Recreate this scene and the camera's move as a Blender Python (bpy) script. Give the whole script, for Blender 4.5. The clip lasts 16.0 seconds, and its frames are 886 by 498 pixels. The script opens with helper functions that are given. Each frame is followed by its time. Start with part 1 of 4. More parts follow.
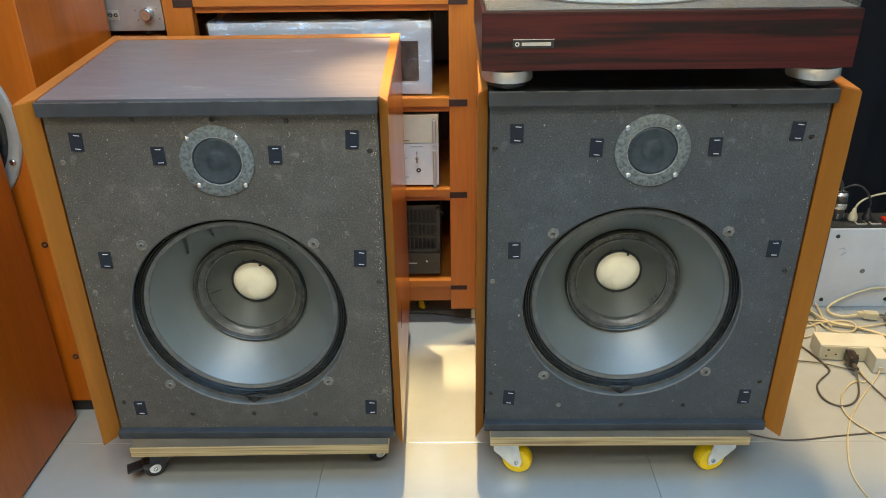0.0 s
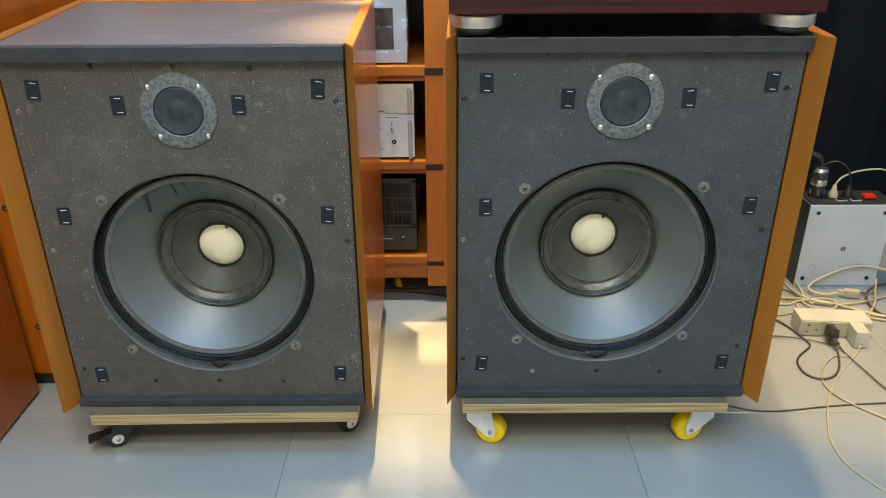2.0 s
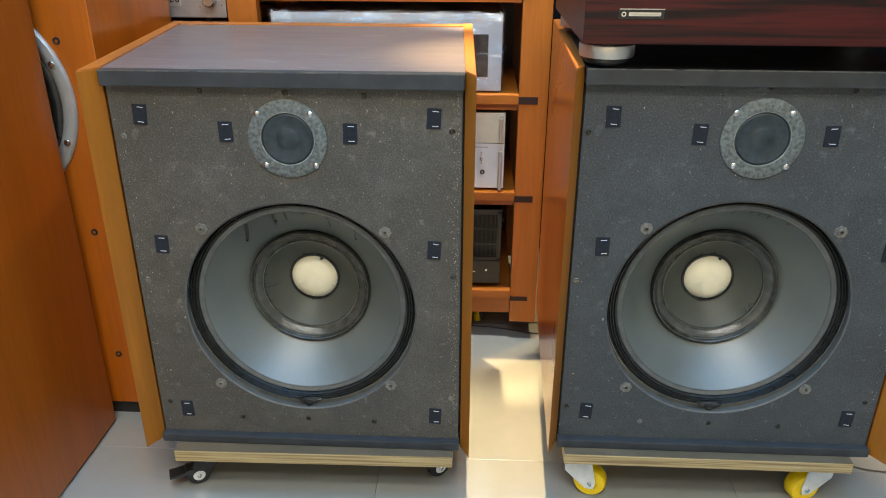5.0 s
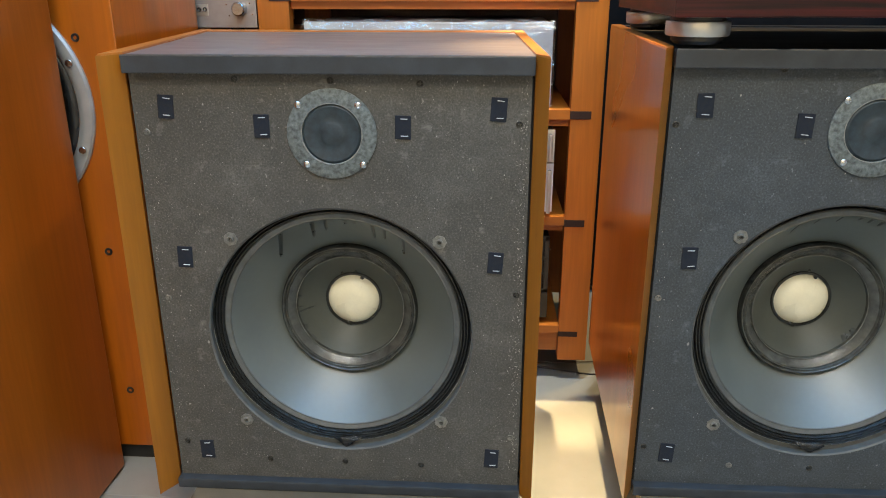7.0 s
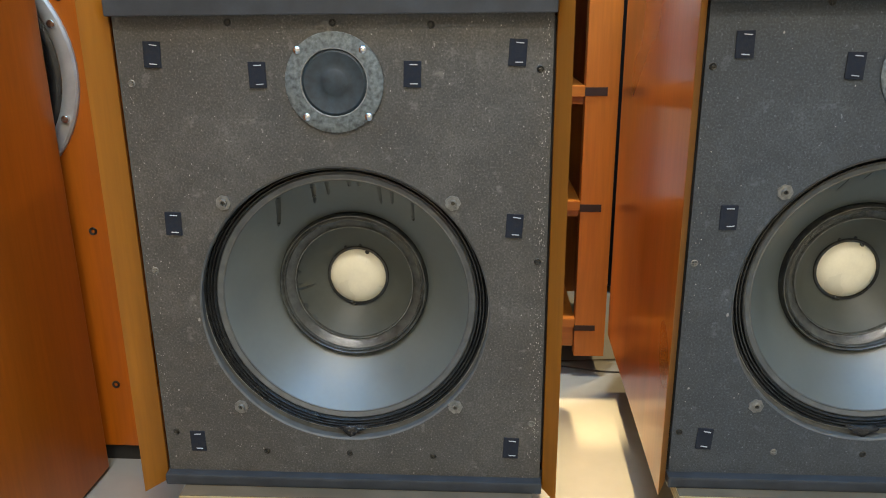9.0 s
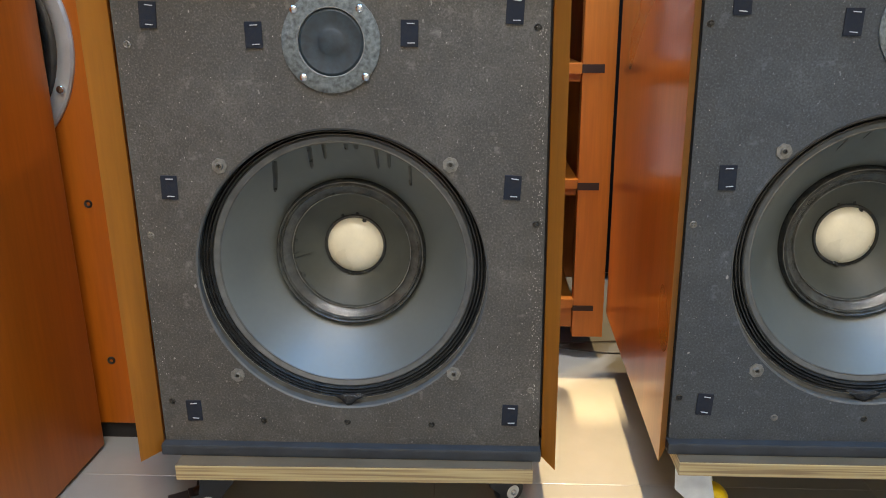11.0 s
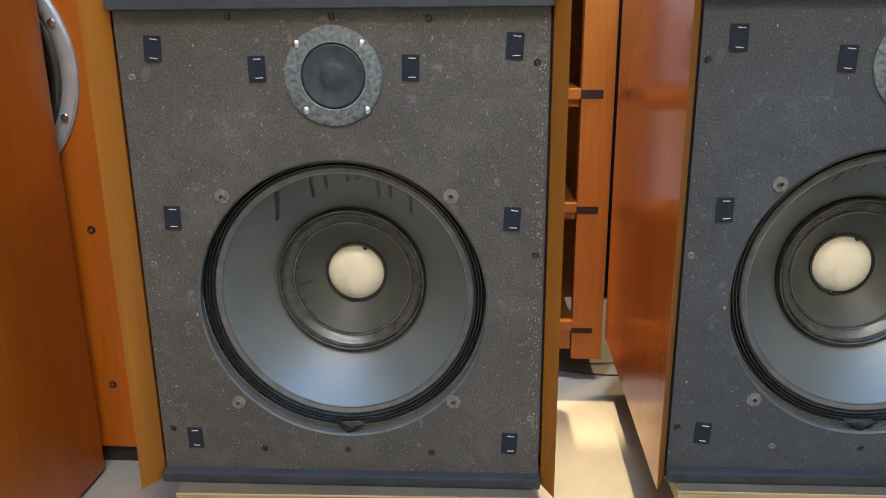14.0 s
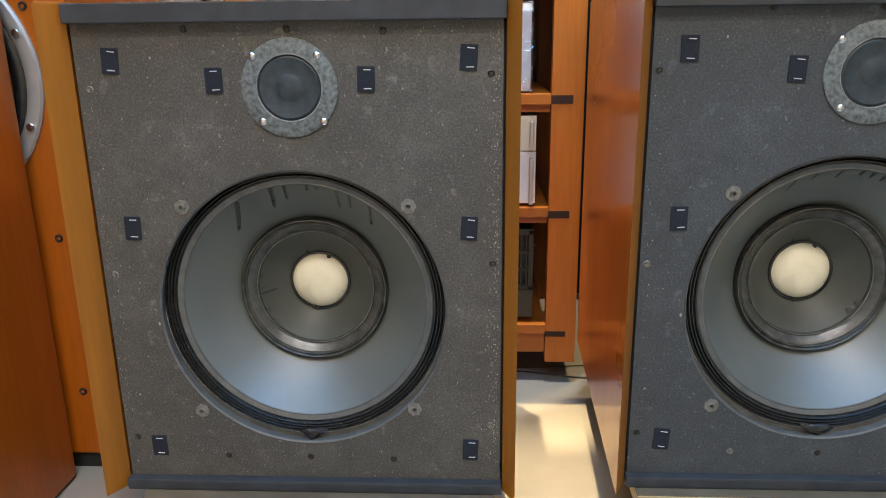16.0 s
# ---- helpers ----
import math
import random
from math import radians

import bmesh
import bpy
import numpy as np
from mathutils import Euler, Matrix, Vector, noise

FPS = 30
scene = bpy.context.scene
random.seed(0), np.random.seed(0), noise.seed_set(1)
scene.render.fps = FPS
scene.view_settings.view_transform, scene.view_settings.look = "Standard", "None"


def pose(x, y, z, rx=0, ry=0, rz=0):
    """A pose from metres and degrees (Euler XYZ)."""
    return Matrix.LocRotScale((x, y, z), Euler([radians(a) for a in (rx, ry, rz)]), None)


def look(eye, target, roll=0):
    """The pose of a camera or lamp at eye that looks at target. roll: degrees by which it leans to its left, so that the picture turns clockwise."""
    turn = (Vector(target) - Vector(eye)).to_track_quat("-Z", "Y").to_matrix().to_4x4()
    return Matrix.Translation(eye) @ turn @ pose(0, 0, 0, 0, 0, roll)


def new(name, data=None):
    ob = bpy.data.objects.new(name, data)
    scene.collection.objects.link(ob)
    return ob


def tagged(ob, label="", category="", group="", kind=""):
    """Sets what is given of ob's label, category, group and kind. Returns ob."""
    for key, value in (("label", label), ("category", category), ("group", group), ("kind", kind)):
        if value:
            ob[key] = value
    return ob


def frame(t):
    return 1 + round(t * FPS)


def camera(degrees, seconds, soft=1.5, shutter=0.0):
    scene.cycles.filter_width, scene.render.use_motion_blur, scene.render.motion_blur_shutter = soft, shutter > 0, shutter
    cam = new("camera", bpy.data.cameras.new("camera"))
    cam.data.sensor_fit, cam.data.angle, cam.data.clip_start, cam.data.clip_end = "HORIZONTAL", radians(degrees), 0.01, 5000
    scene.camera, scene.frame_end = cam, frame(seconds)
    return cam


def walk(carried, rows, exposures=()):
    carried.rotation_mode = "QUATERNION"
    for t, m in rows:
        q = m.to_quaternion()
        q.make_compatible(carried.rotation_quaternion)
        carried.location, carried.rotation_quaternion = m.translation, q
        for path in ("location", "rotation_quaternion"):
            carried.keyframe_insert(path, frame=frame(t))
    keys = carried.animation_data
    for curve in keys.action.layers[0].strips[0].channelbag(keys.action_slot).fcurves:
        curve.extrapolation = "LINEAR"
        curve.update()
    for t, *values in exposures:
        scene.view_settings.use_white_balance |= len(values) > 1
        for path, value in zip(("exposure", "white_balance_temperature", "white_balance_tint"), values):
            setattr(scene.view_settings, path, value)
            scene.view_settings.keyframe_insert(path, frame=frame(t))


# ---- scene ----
cam = camera(60.8, 16.0, soft=1.0)
PATH = [
    (0, (0.007, 0.011, 1.010), (-0.021, 1.800, 0.116), -0.8),
    (0.5, (0.018, 0.020, 0.969), (0.004, 1.810, 0.077), -0.6),
    (1, (0.028, 0.013, 0.943), (0.024, 1.806, 0.057), -0.6),
    (1.5, (0.034, -0.001, 0.922), (0.030, 1.798, 0.046), -0.5),
    (2, (0.038, 0.001, 0.920), (0.037, 1.803, 0.052), -0.3),
    (2.5, (0.036, 0.011, 0.924), (0.035, 1.816, 0.063), -0.1),
    (3, (0.030, 0.018, 0.928), (0.021, 1.825, 0.071), 0.1),
    (3.5, (0.020, 0.022, 0.926), (-0.001, 1.831, 0.075), 0.3),
    (4, (-0.003, 0.028, 0.925), (-0.042, 1.841, 0.082), 0.3),
    (4.5, (-0.036, 0.044, 0.924), (-0.099, 1.862, 0.093), 0.2),
    (5, (-0.081, 0.066, 0.914), (-0.168, 1.892, 0.101), 0.2),
    (5.2, (-0.101, 0.073, 0.909), (-0.196, 1.901, 0.102), 0.1),
    (7.3, (-0.163, 0.189, 0.785), (-0.276, 2.078, 0.137), 0.0),
    (7.5, (-0.170, 0.204, 0.776), (-0.279, 2.096, 0.137), -0.1),
    (8, (-0.177, 0.218, 0.750), (-0.288, 2.116, 0.130), -0.2),
    (8.5, (-0.178, 0.222, 0.721), (-0.287, 2.125, 0.118), -0.4),
    (9, (-0.176, 0.224, 0.695), (-0.289, 2.132, 0.105), -0.5),
    (9.5, (-0.178, 0.224, 0.671), (-0.297, 2.134, 0.089), -0.7),
    (10, (-0.175, 0.221, 0.650), (-0.290, 2.131, 0.067), -0.7),
    (10.2, (-0.177, 0.217, 0.639), (-0.285, 2.130, 0.065), -0.7),
    (12.5, (-0.177, 0.213, 0.657), (-0.281, 2.128, 0.089), -0.6),
    (13, (-0.179, 0.214, 0.661), (-0.284, 2.132, 0.103), -0.6),
    (13.5, (-0.179, 0.214, 0.665), (-0.282, 2.134, 0.116), -0.5),
    (14, (-0.178, 0.212, 0.668), (-0.281, 2.134, 0.123), -0.5),
    (14.5, (-0.172, 0.212, 0.672), (-0.277, 2.133, 0.128), -0.5),
    (15, (-0.161, 0.212, 0.677), (-0.266, 2.133, 0.132), -0.5),
    (15.5, (-0.142, 0.212, 0.682), (-0.245, 2.132, 0.134), -0.6),
    (16, (-0.130, 0.211, 0.684), (-0.227, 2.130, 0.131), -0.7),
]
EXPOSURES = ((0, -0.1, 7300, 10), (5, -0.1, 7450, 12), (9, -0.1, 7700, 16), (10.2, -0.1, 7600, 18), (12.5, -0.1, 7450, 22), (16, -0.1, 7500, 20))
walk(cam, [(t, look(eye, target, roll)) for t, eye, target, roll in PATH], EXPOSURES)
# ---- world and lamps ----
world = bpy.data.worlds.new("world")
world.use_nodes = True
world.node_tree.nodes["Background"].inputs[0].default_value = (0.55, 0.65, 0.8, 1)
world.node_tree.nodes["Background"].inputs[1].default_value = 0.05
scene.world = world


def area_lamp(name, eye, target, sx, sy, watts, colour):
    d = bpy.data.lights.new(name, "AREA")
    d.shape, d.size, d.size_y, d.energy, d.color = "RECTANGLE", sx, sy, watts, colour
    ob = new(name, d)
    ob.matrix_world = look(eye, target)
    return ob


def spot_lamp(name, eye, target, cone, watts, colour, radius=0.03, blend=0.3):
    d = bpy.data.lights.new(name, "SPOT")
    d.energy, d.color, d.spot_size, d.spot_blend, d.shadow_soft_size = watts, colour, radians(cone), blend, radius
    ob = new(name, d)
    ob.matrix_world = look(eye, target)
    return ob


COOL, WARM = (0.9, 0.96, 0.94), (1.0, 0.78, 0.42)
area_lamp("tube_light", (-0.2, -0.45, 2.62), (-0.2, -0.45, 0), 1.5, 0.14, 48, COOL)
area_lamp("tube_light", (-0.2, -1.1, 2.62), (-0.2, -1.1, 0), 1.5, 0.14, 36, COOL)
area_lamp("panel_light", (-0.2, 0.5, 2.62), (-0.2, 0.5, 0), 3.4, 0.9, 90, (0.11, 0.46, 1.0))
area_lamp("tube_light", (1.3, -0.9, 2.62), (1.3, -0.9, 0), 1.3, 0.5, 10, COOL)
spot_lamp("unseen_spot_lamp", (-0.3, 1.8, 2.62), (0.015, 1.46, 0), 5.8, 950, WARM, 0.014, 0.9)
spot_lamp("unseen_spot_lamp", (-0.05, 1.3, 2.62), (-0.015, 1.2, 0), 13.5, 800, WARM, 0.04, 1.0)
# unseen cool spot, added to brighten the amplifier fronts in the rack
spot_lamp("unseen_spot_lamp", (-0.05, 1.43, 2.62), (-0.09, 1.63, 0.42), 9.5, 330, COOL, 0.03, 0.6)
spot_lamp("unseen_spot_lamp", (1.06, 1.42, 2.62), (0.9, 1.34, 0), 16, 300, (1.0, 0.68, 0.24), 0.03, 0.6)
spot_lamp("unseen_spot_lamp", (0.38, 1.86, 2.62), (0.36, 1.7, 0), 75, 205, WARM, 0.05, 0.8)
# two unseen spots, added so the south wall throws back warm fill
spot_lamp("unseen_spot_lamp", (-1.0, -1.7, 2.62), (-1.0, -2.4, 0.9), 75, 520, WARM, 0.05, 0.8)
spot_lamp("unseen_spot_lamp", (0.9, -1.7, 2.62), (0.9, -2.4, 0.9), 75, 520, WARM, 0.05, 0.8)
# unseen warm spot, added to lift the side of the tall cabinet
spot_lamp("unseen_spot_lamp", (-0.35, 0.55, 2.62), (-0.8, 0.95, 0.35), 21, 60, WARM, 0.05, 0.8)


# ---- materials ----
class Nodes:
    """A small node builder for one material."""

    def __init__(self, name):
        self.mat = bpy.data.materials.new(name)
        self.mat.use_nodes = True
        self.tree = self.mat.node_tree
        self.bsdf = self.tree.nodes["Principled BSDF"]
        self.coord = self.tree.nodes.new("ShaderNodeTexCoord").outputs["Object"]

    def put(self, socket, value):
        if isinstance(value, bpy.types.NodeSocket):
            self.tree.links.new(value, socket)
        else:
            socket.default_value = value

    def noise(self, scale, detail=4.0, rough=0.55, stretch=(1, 1, 1), distort=0.0, shift=(0, 0, 0)):
        m = self.tree.nodes.new("ShaderNodeMapping")
        m.inputs["Scale"].default_value = stretch
        m.inputs["Location"].default_value = shift
        self.tree.links.new(self.coord, m.inputs["Vector"])
        n = self.tree.nodes.new("ShaderNodeTexNoise")
        self.tree.links.new(m.outputs[0], n.inputs["Vector"])
        n.inputs["Scale"].default_value, n.inputs["Detail"].default_value = scale, detail
        n.inputs["Roughness"].default_value, n.inputs["Distortion"].default_value = rough, distort
        return n.outputs["Fac"]

    def ramp(self, fac, stops):
        r = self.tree.nodes.new("ShaderNodeValToRGB")
        el = r.color_ramp.elements
        while len(el) < len(stops):
            el.new(0.5)
        for e, (p, c) in zip(el, stops):
            e.position = p
            e.color = (*c, 1) if len(c) == 3 else c
        self.tree.links.new(fac, r.inputs[0])
        return r.outputs[0]

    def mix(self, fac, a, b, blend="MIX"):
        n = self.tree.nodes.new("ShaderNodeMix")
        n.data_type, n.blend_type = "RGBA", blend
        self.put(n.inputs[0], fac)
        for s, v in ((n.inputs[6], a), (n.inputs[7], b)):
            self.put(s, v if isinstance(v, bpy.types.NodeSocket) else (*v, 1))
        return n.outputs[2]

    def span(self, fac, low, high):
        n = self.tree.nodes.new("ShaderNodeMapRange")
        self.put(n.inputs[0], fac)
        n.inputs[1].default_value, n.inputs[2].default_value = 0.3, 0.7
        n.inputs[3].default_value, n.inputs[4].default_value = low, high
        return n.outputs[0]

    def bump(self, height, strength, distance=0.001):
        n = self.tree.nodes.new("ShaderNodeBump")
        n.inputs["Strength"].default_value, n.inputs["Distance"].default_value = strength, distance
        self.tree.links.new(height, n.inputs["Height"])
        self.tree.links.new(n.outputs[0], self.bsdf.inputs["Normal"])

    def done(self, colour, rough, metal=0.0, coat=0.0, spec=None, coat_rough=0.16):
        self.put(self.bsdf.inputs["Base Color"], colour if isinstance(colour, bpy.types.NodeSocket) else (*colour, 1))
        self.put(self.bsdf.inputs["Roughness"], rough)
        self.bsdf.inputs["Metallic"].default_value = metal
        self.bsdf.inputs["Coat Weight"].default_value = coat
        self.bsdf.inputs["Coat Roughness"].default_value = coat_rough
        if spec is not None:
            self.bsdf.inputs["Specular IOR Level"].default_value = spec
        return self.mat


def tone(c, k):
    return tuple(v * k for v in c)


def wood(name, base, along="z", rough=0.3, coat=0.3, contrast=0.35, coat_rough=0.16):
    """Veneer with long grain along one axis."""
    n = Nodes(name)
    st = {"x": (0.06, 1, 1), "y": (1, 0.06, 1), "z": (1, 1, 0.06)}[along]
    fine = n.noise(140, 3, 0.6, st)
    wide = n.noise(14, 3, 0.5, st, 0.6)
    big = n.noise(2.2, 2, 0.5)
    c = n.ramp(wide, ((0.25, tone(base, 1 - contrast)), (0.55, base), (0.8, tone(base, 1 + contrast * 0.5))))
    c = n.mix(n.span(fine, 0.0, 0.45), c, tone(base, 0.55))
    c = n.mix(n.span(big, 0.0, 0.35), c, tone(base, 0.7))
    n.bump(fine, 0.06)
    return n.done(c, n.span(big, rough * 0.8, rough * 1.25), 0, coat, None, coat_rough)


def plain(name, base, rough, metal=0.0, vary=0.12, scale=18.0, bump=0.05, coat=0.0, spec=None):
    """One colour with a mottle at two scales."""
    n = Nodes(name)
    a, b = n.noise(scale, 4), n.noise(scale * 14, 2)
    c = n.mix(n.span(a, 0, 1), tone(base, 1 - vary), tone(base, 1 + vary))
    c = n.mix(n.span(b, 0, vary), c, tone(base, 0.6))
    if bump:
        n.bump(b, bump)
    return n.done(c, n.span(a, rough * 0.85, min(1, rough * 1.15)), metal, coat, spec)


def board(name, base, dust):
    """Painted fibreboard: felt-like fleck, rubbed grey patches, pale chips."""
    n = Nodes(name)
    patch, fibre, clump = n.noise(5, 6, 0.7), n.noise(400, 3, 0.7), n.noise(75, 5, 0.7)
    c = n.mix(n.span(patch, 0.0, 1.0), base, dust)
    smear = n.noise(3.1, 6, 0.75, (1, 1, 0.6), 0.8, (5, 2, 1))
    c = n.mix(n.ramp(smear, ((0.55, (0, 0, 0)), (0.68, (0.45, 0.45, 0.45)))), c, tone(dust, 1.45))
    c = n.mix(n.span(clump, 0.0, 0.5), c, tone(base, 0.7))
    c = n.mix(n.span(n.noise(22, 5, 0.65, (1, 1, 1), 0.5, (2, 2, 8)), 0.0, 0.7), c, tone(base, 0.72))
    c = n.mix(n.ramp(fibre, ((0.37, (0.5, 0.5, 0.5)), (0.5, (0, 0, 0)))), c, tone(base, 0.45))
    c = n.mix(n.ramp(fibre, ((0.55, (0, 0, 0)), (0.68, (0.45, 0.45, 0.45)))), c, tone(dust, 1.6))
    fleck = n.noise(210, 2, 0.6, (1, 1, 0.8), 0.0, (1, 9, 4))
    c = n.mix(n.ramp(fleck, ((0.705, (0, 0, 0)), (0.74, (0.6, 0.6, 0.6)))), c, tone(dust, 2.2))
    blot = n.noise(48, 4, 0.7, (1, 1, 1), 0.3, (7, 3, 2))
    c = n.mix(n.ramp(blot, ((0.6, (0, 0, 0)), (0.72, (0.5, 0.5, 0.5)))), c, tone(dust, 1.5))
    chips = n.noise(95, 2, 0.5, (1, 1, 0.7), 0.0, (3, 1, 7))
    c = n.mix(n.ramp(chips, ((0.77, (0, 0, 0)), (0.79, (0.7, 0.7, 0.7)))), c, (0.33, 0.32, 0.29))
    n.bump(fibre, 0.4)
    return n.done(c, n.span(patch, 0.55, 0.75), 0, 0, 0.4)


CHERRY = (0.46, 0.112, 0.009)
M_WOOD = wood("cherry_veneer", CHERRY, "z", 0.32, 0.65, 0.35, 0.15)
M_WOOD_Y = wood("cherry_veneer_long", (0.5, 0.17, 0.035), "y", 0.35, 0.2)
M_EDGE = wood("oiled_oak_edge", (0.36, 0.122, 0.009), "z", 0.45, 0.05, 0.45)
M_RACK = wood("orange_rack_wood", (0.54, 0.145, 0.016), "z", 0.42, 0.04, 0.18)
M_RACK_X = wood("orange_shelf_wood", (0.53, 0.15, 0.018), "x", 0.42, 0.04, 0.18)
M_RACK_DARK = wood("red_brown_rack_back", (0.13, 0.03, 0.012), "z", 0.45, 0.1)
M_SLAB = wood("red_cherry_side", (0.38, 0.09, 0.008), "z", 0.34, 0.12, 0.3)
M_BAFFLE_L = board("brown_black_fibreboard", (0.063, 0.06, 0.053), (0.127, 0.12, 0.106))
M_BAFFLE_R = board("blue_black_fibreboard", (0.046, 0.053, 0.058), (0.079, 0.089, 0.094))
M_STRIP = plain("charcoal_lacquer_strip", (0.034, 0.039, 0.045), 0.42, 0, 0.25, 30, 0.05, 0.0, 0.35)
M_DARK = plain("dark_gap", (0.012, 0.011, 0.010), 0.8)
M_CONE = plain("doped_paper_cone", (0.097, 0.111, 0.102), 0.46, 0, 0.14, 10, 0.02, 0.0, 1.0)
M_CONE_IN = plain("inner_paper_cone", (0.06, 0.066, 0.057), 0.5, 0, 0.14, 12, 0.03, 0.0, 0.35)
M_FLANGE = plain("grey_glued_flange", (0.085, 0.088, 0.083), 0.4, 0, 0.3, 50)
M_GASKET = plain("dusty_grey_gasket", (0.085, 0.087, 0.083), 0.6, 0, 0.25, 60)
M_WORN = plain("rubbed_edge", (0.09, 0.09, 0.09), 0.5, 0, 0.5, 90)
M_BEAD = plain("glossy_doped_ring", (0.058, 0.06, 0.054), 0.2, 0, 0.5, 70, 0.4, 0.35)
M_RUBBER = plain("black_doped_surround", (0.018, 0.019, 0.018), 0.17, 0, 0.3, 60, 0.5)
# plywood with the shade under the loudspeaker put into its colour
M_PLYFACE = plain("shaded_plywood_face", (0.11, 0.083, 0.052), 0.65, 0, 0.2, 25)
M_TAR = plain("wet_black_sealant", (0.008, 0.008, 0.008), 0.14, 0, 0.2, 90, 0.8)
M_PALE = plain("pale_glue_line", (0.24, 0.24, 0.22), 0.4, 0, 0.6, 160)
M_LIP = plain("streaky_glossy_dope", (0.15, 0.152, 0.142), 0.18, 0, 0.85, 45, 0.6)
M_SMOKE = plain("smoked_plug_body", (0.03, 0.022, 0.018), 0.2, 0, 0.3, 60)
M_DRIP = plain("dark_dope_drip", (0.034, 0.039, 0.036), 0.3, 0, 0.2, 60)
M_CAP = plain("cream_dust_cap", (0.74, 0.69, 0.53), 0.3, 0, 0.1, 22)
M_TWEETER = plain("blue_grey_tweeter_cone", (0.02, 0.033, 0.041), 0.55, 0, 0.5, 90, 0.15)
M_GALV = plain("galvanised_plate", (0.145, 0.168, 0.168), 0.5, 0.25, 0.75, 190, 0.5)
M_STEEL = plain("bright_steel", (0.6, 0.61, 0.62), 0.25, 1.0, 0.08, 80)
M_SCREW = plain("old_screw", (0.06, 0.057, 0.05), 0.45, 0.7, 0.4, 200)
M_NUT = plain("dull_tee_nut", (0.2, 0.194, 0.172), 0.45, 0.45, 0.4, 200)
M_VELCRO = plain("navy_velcro", (0.007, 0.011, 0.02), 0.95, 0, 0.3, 200, 0.3)
M_WHITE = plain("white_plastic", (0.44, 0.42, 0.35), 0.4, 0, 0.06, 20)
M_CREAM = plain("cream_plastic", (0.42, 0.36, 0.23), 0.45, 0, 0.06, 20)
M_BLACK = plain("black_plastic", (0.012, 0.012, 0.013), 0.4, 0, 0.2, 60)
M_GREY_AMP = plain("charcoal_amp_metal", (0.055, 0.052, 0.047), 0.4, 0.5, 0.1, 60)
M_SILVER = plain("brushed_silver", (0.62, 0.6, 0.56), 0.35, 0.8, 0.06, 60)
M_CHAMP = plain("champagne_face", (0.74, 0.69, 0.56), 0.4, 0.3, 0.04, 40)
M_FACE = plain("white_silver_face", (0.76, 0.78, 0.82), 0.38, 0.25, 0.03, 40)
M_YELLOW = plain("yellow_polyurethane", (0.75, 0.52, 0.01), 0.4, 0, 0.08, 60)
M_ZINC = plain("zinc_bracket", (0.66, 0.69, 0.69), 0.4, 0.25, 0.1, 60)
M_CHASSIS = plain("white_painted_chassis", (0.48, 0.49, 0.5), 0.45, 0, 0.07, 9)
M_BEIGE = plain("aged_beige_cable", (0.38, 0.31, 0.18), 0.5, 0, 0.1, 60)
M_GREYC = plain("grey_brown_cable", (0.055, 0.044, 0.034), 0.5, 0, 0.15, 60)
M_WALL = plain("white_wall_paint", (0.5, 0.5, 0.48), 0.7, 0, 0.04, 3)
M_BLACKWALL = plain("dark_navy_curtain", (0.006, 0.007, 0.009), 0.9, 0, 0.3, 3, 0.05, 0.0, 0.1)
M_CEIL = plain("white_ceiling_paint", (0.75, 0.76, 0.77), 0.8, 0, 0.03, 3)
M_GROUT = plain("grey_grout", (0.3, 0.29, 0.27), 0.85)
# near-black brown that stands for the shade inside the post notches
M_NOTCH = plain("notch_shade_brown", (0.035, 0.012, 0.006), 0.8)
M_STAPLE = plain("bright_staple", (0.5, 0.52, 0.55), 0.35, 0.2, 0.1, 80)
M_DECK = plain("dull_grey_deck", (0.085, 0.08, 0.075), 0.45, 0.2, 0.1, 40)
M_CHIP = plain("pale_board_chip", (0.42, 0.4, 0.35), 0.6, 0, 0.3, 300)
M_RED = plain("red_lamp_lens", (0.6, 0.03, 0.01), 0.25, 0, 0.1, 60)


def tile_material():
    n = Nodes("polished_porcelain")
    a, b = n.noise(1.7, 5, 0.6), n.noise(34, 4, 0.6)
    c = n.mix(n.span(a, 0, 1), (0.25, 0.265, 0.262), (0.29, 0.3, 0.293))
    c = n.mix(n.span(b, 0, 0.25), c, (0.23, 0.235, 0.23))
    n.bsdf.inputs["IOR"].default_value = 1.62
    dirt = n.noise(150, 2, 0.5)
    c = n.mix(n.ramp(dirt, ((0.76, (0, 0, 0)), (0.79, (0.7, 0.7, 0.7)))), c, (0.12, 0.1, 0.08))
    return n.done(c, n.span(n.noise(5, 4), 0.08, 0.14), 0, 0, 1.0)


def vinyl(name, base):
    """Grey-brown wood-grain vinyl with scuffs."""
    n = Nodes(name)
    g = n.noise(90, 4, 0.6, (0.05, 1, 1))
    s = n.noise(26, 5, 0.7, (0.25, 1, 1), 0.4)
    c = n.mix(n.span(g, 0, 0.3), base, tone(base, 0.75))
    c = n.mix(n.ramp(s, ((0.62, (0, 0, 0)), (0.74, (0.75, 0.75, 0.75)))), c, (0.36, 0.33, 0.31))
    n.bump(g, 0.08)
    return n.done(c, n.span(s, 0.3, 0.42), 0, 0, 0.45)


def rosewood():
    n = Nodes("rosewood_vinyl")
    w = n.noise(9, 4, 0.55, (0.22, 1, 6.5), 0.9)
    f = n.noise(120, 3, 0.5, (0.04, 1, 1))
    c = n.ramp(w, ((0.38, (0.004, 0.0015, 0.0015)), (0.47, (0.03, 0.003, 0.003)), (0.58, (0.068, 0.006, 0.0045)), (0.7, (0.015, 0.002, 0.002))))
    c = n.mix(n.span(f, 0, 0.35), c, (0.02, 0.004, 0.004))
    return n.done(c, 0.38, 0, 0.0, 0.3)


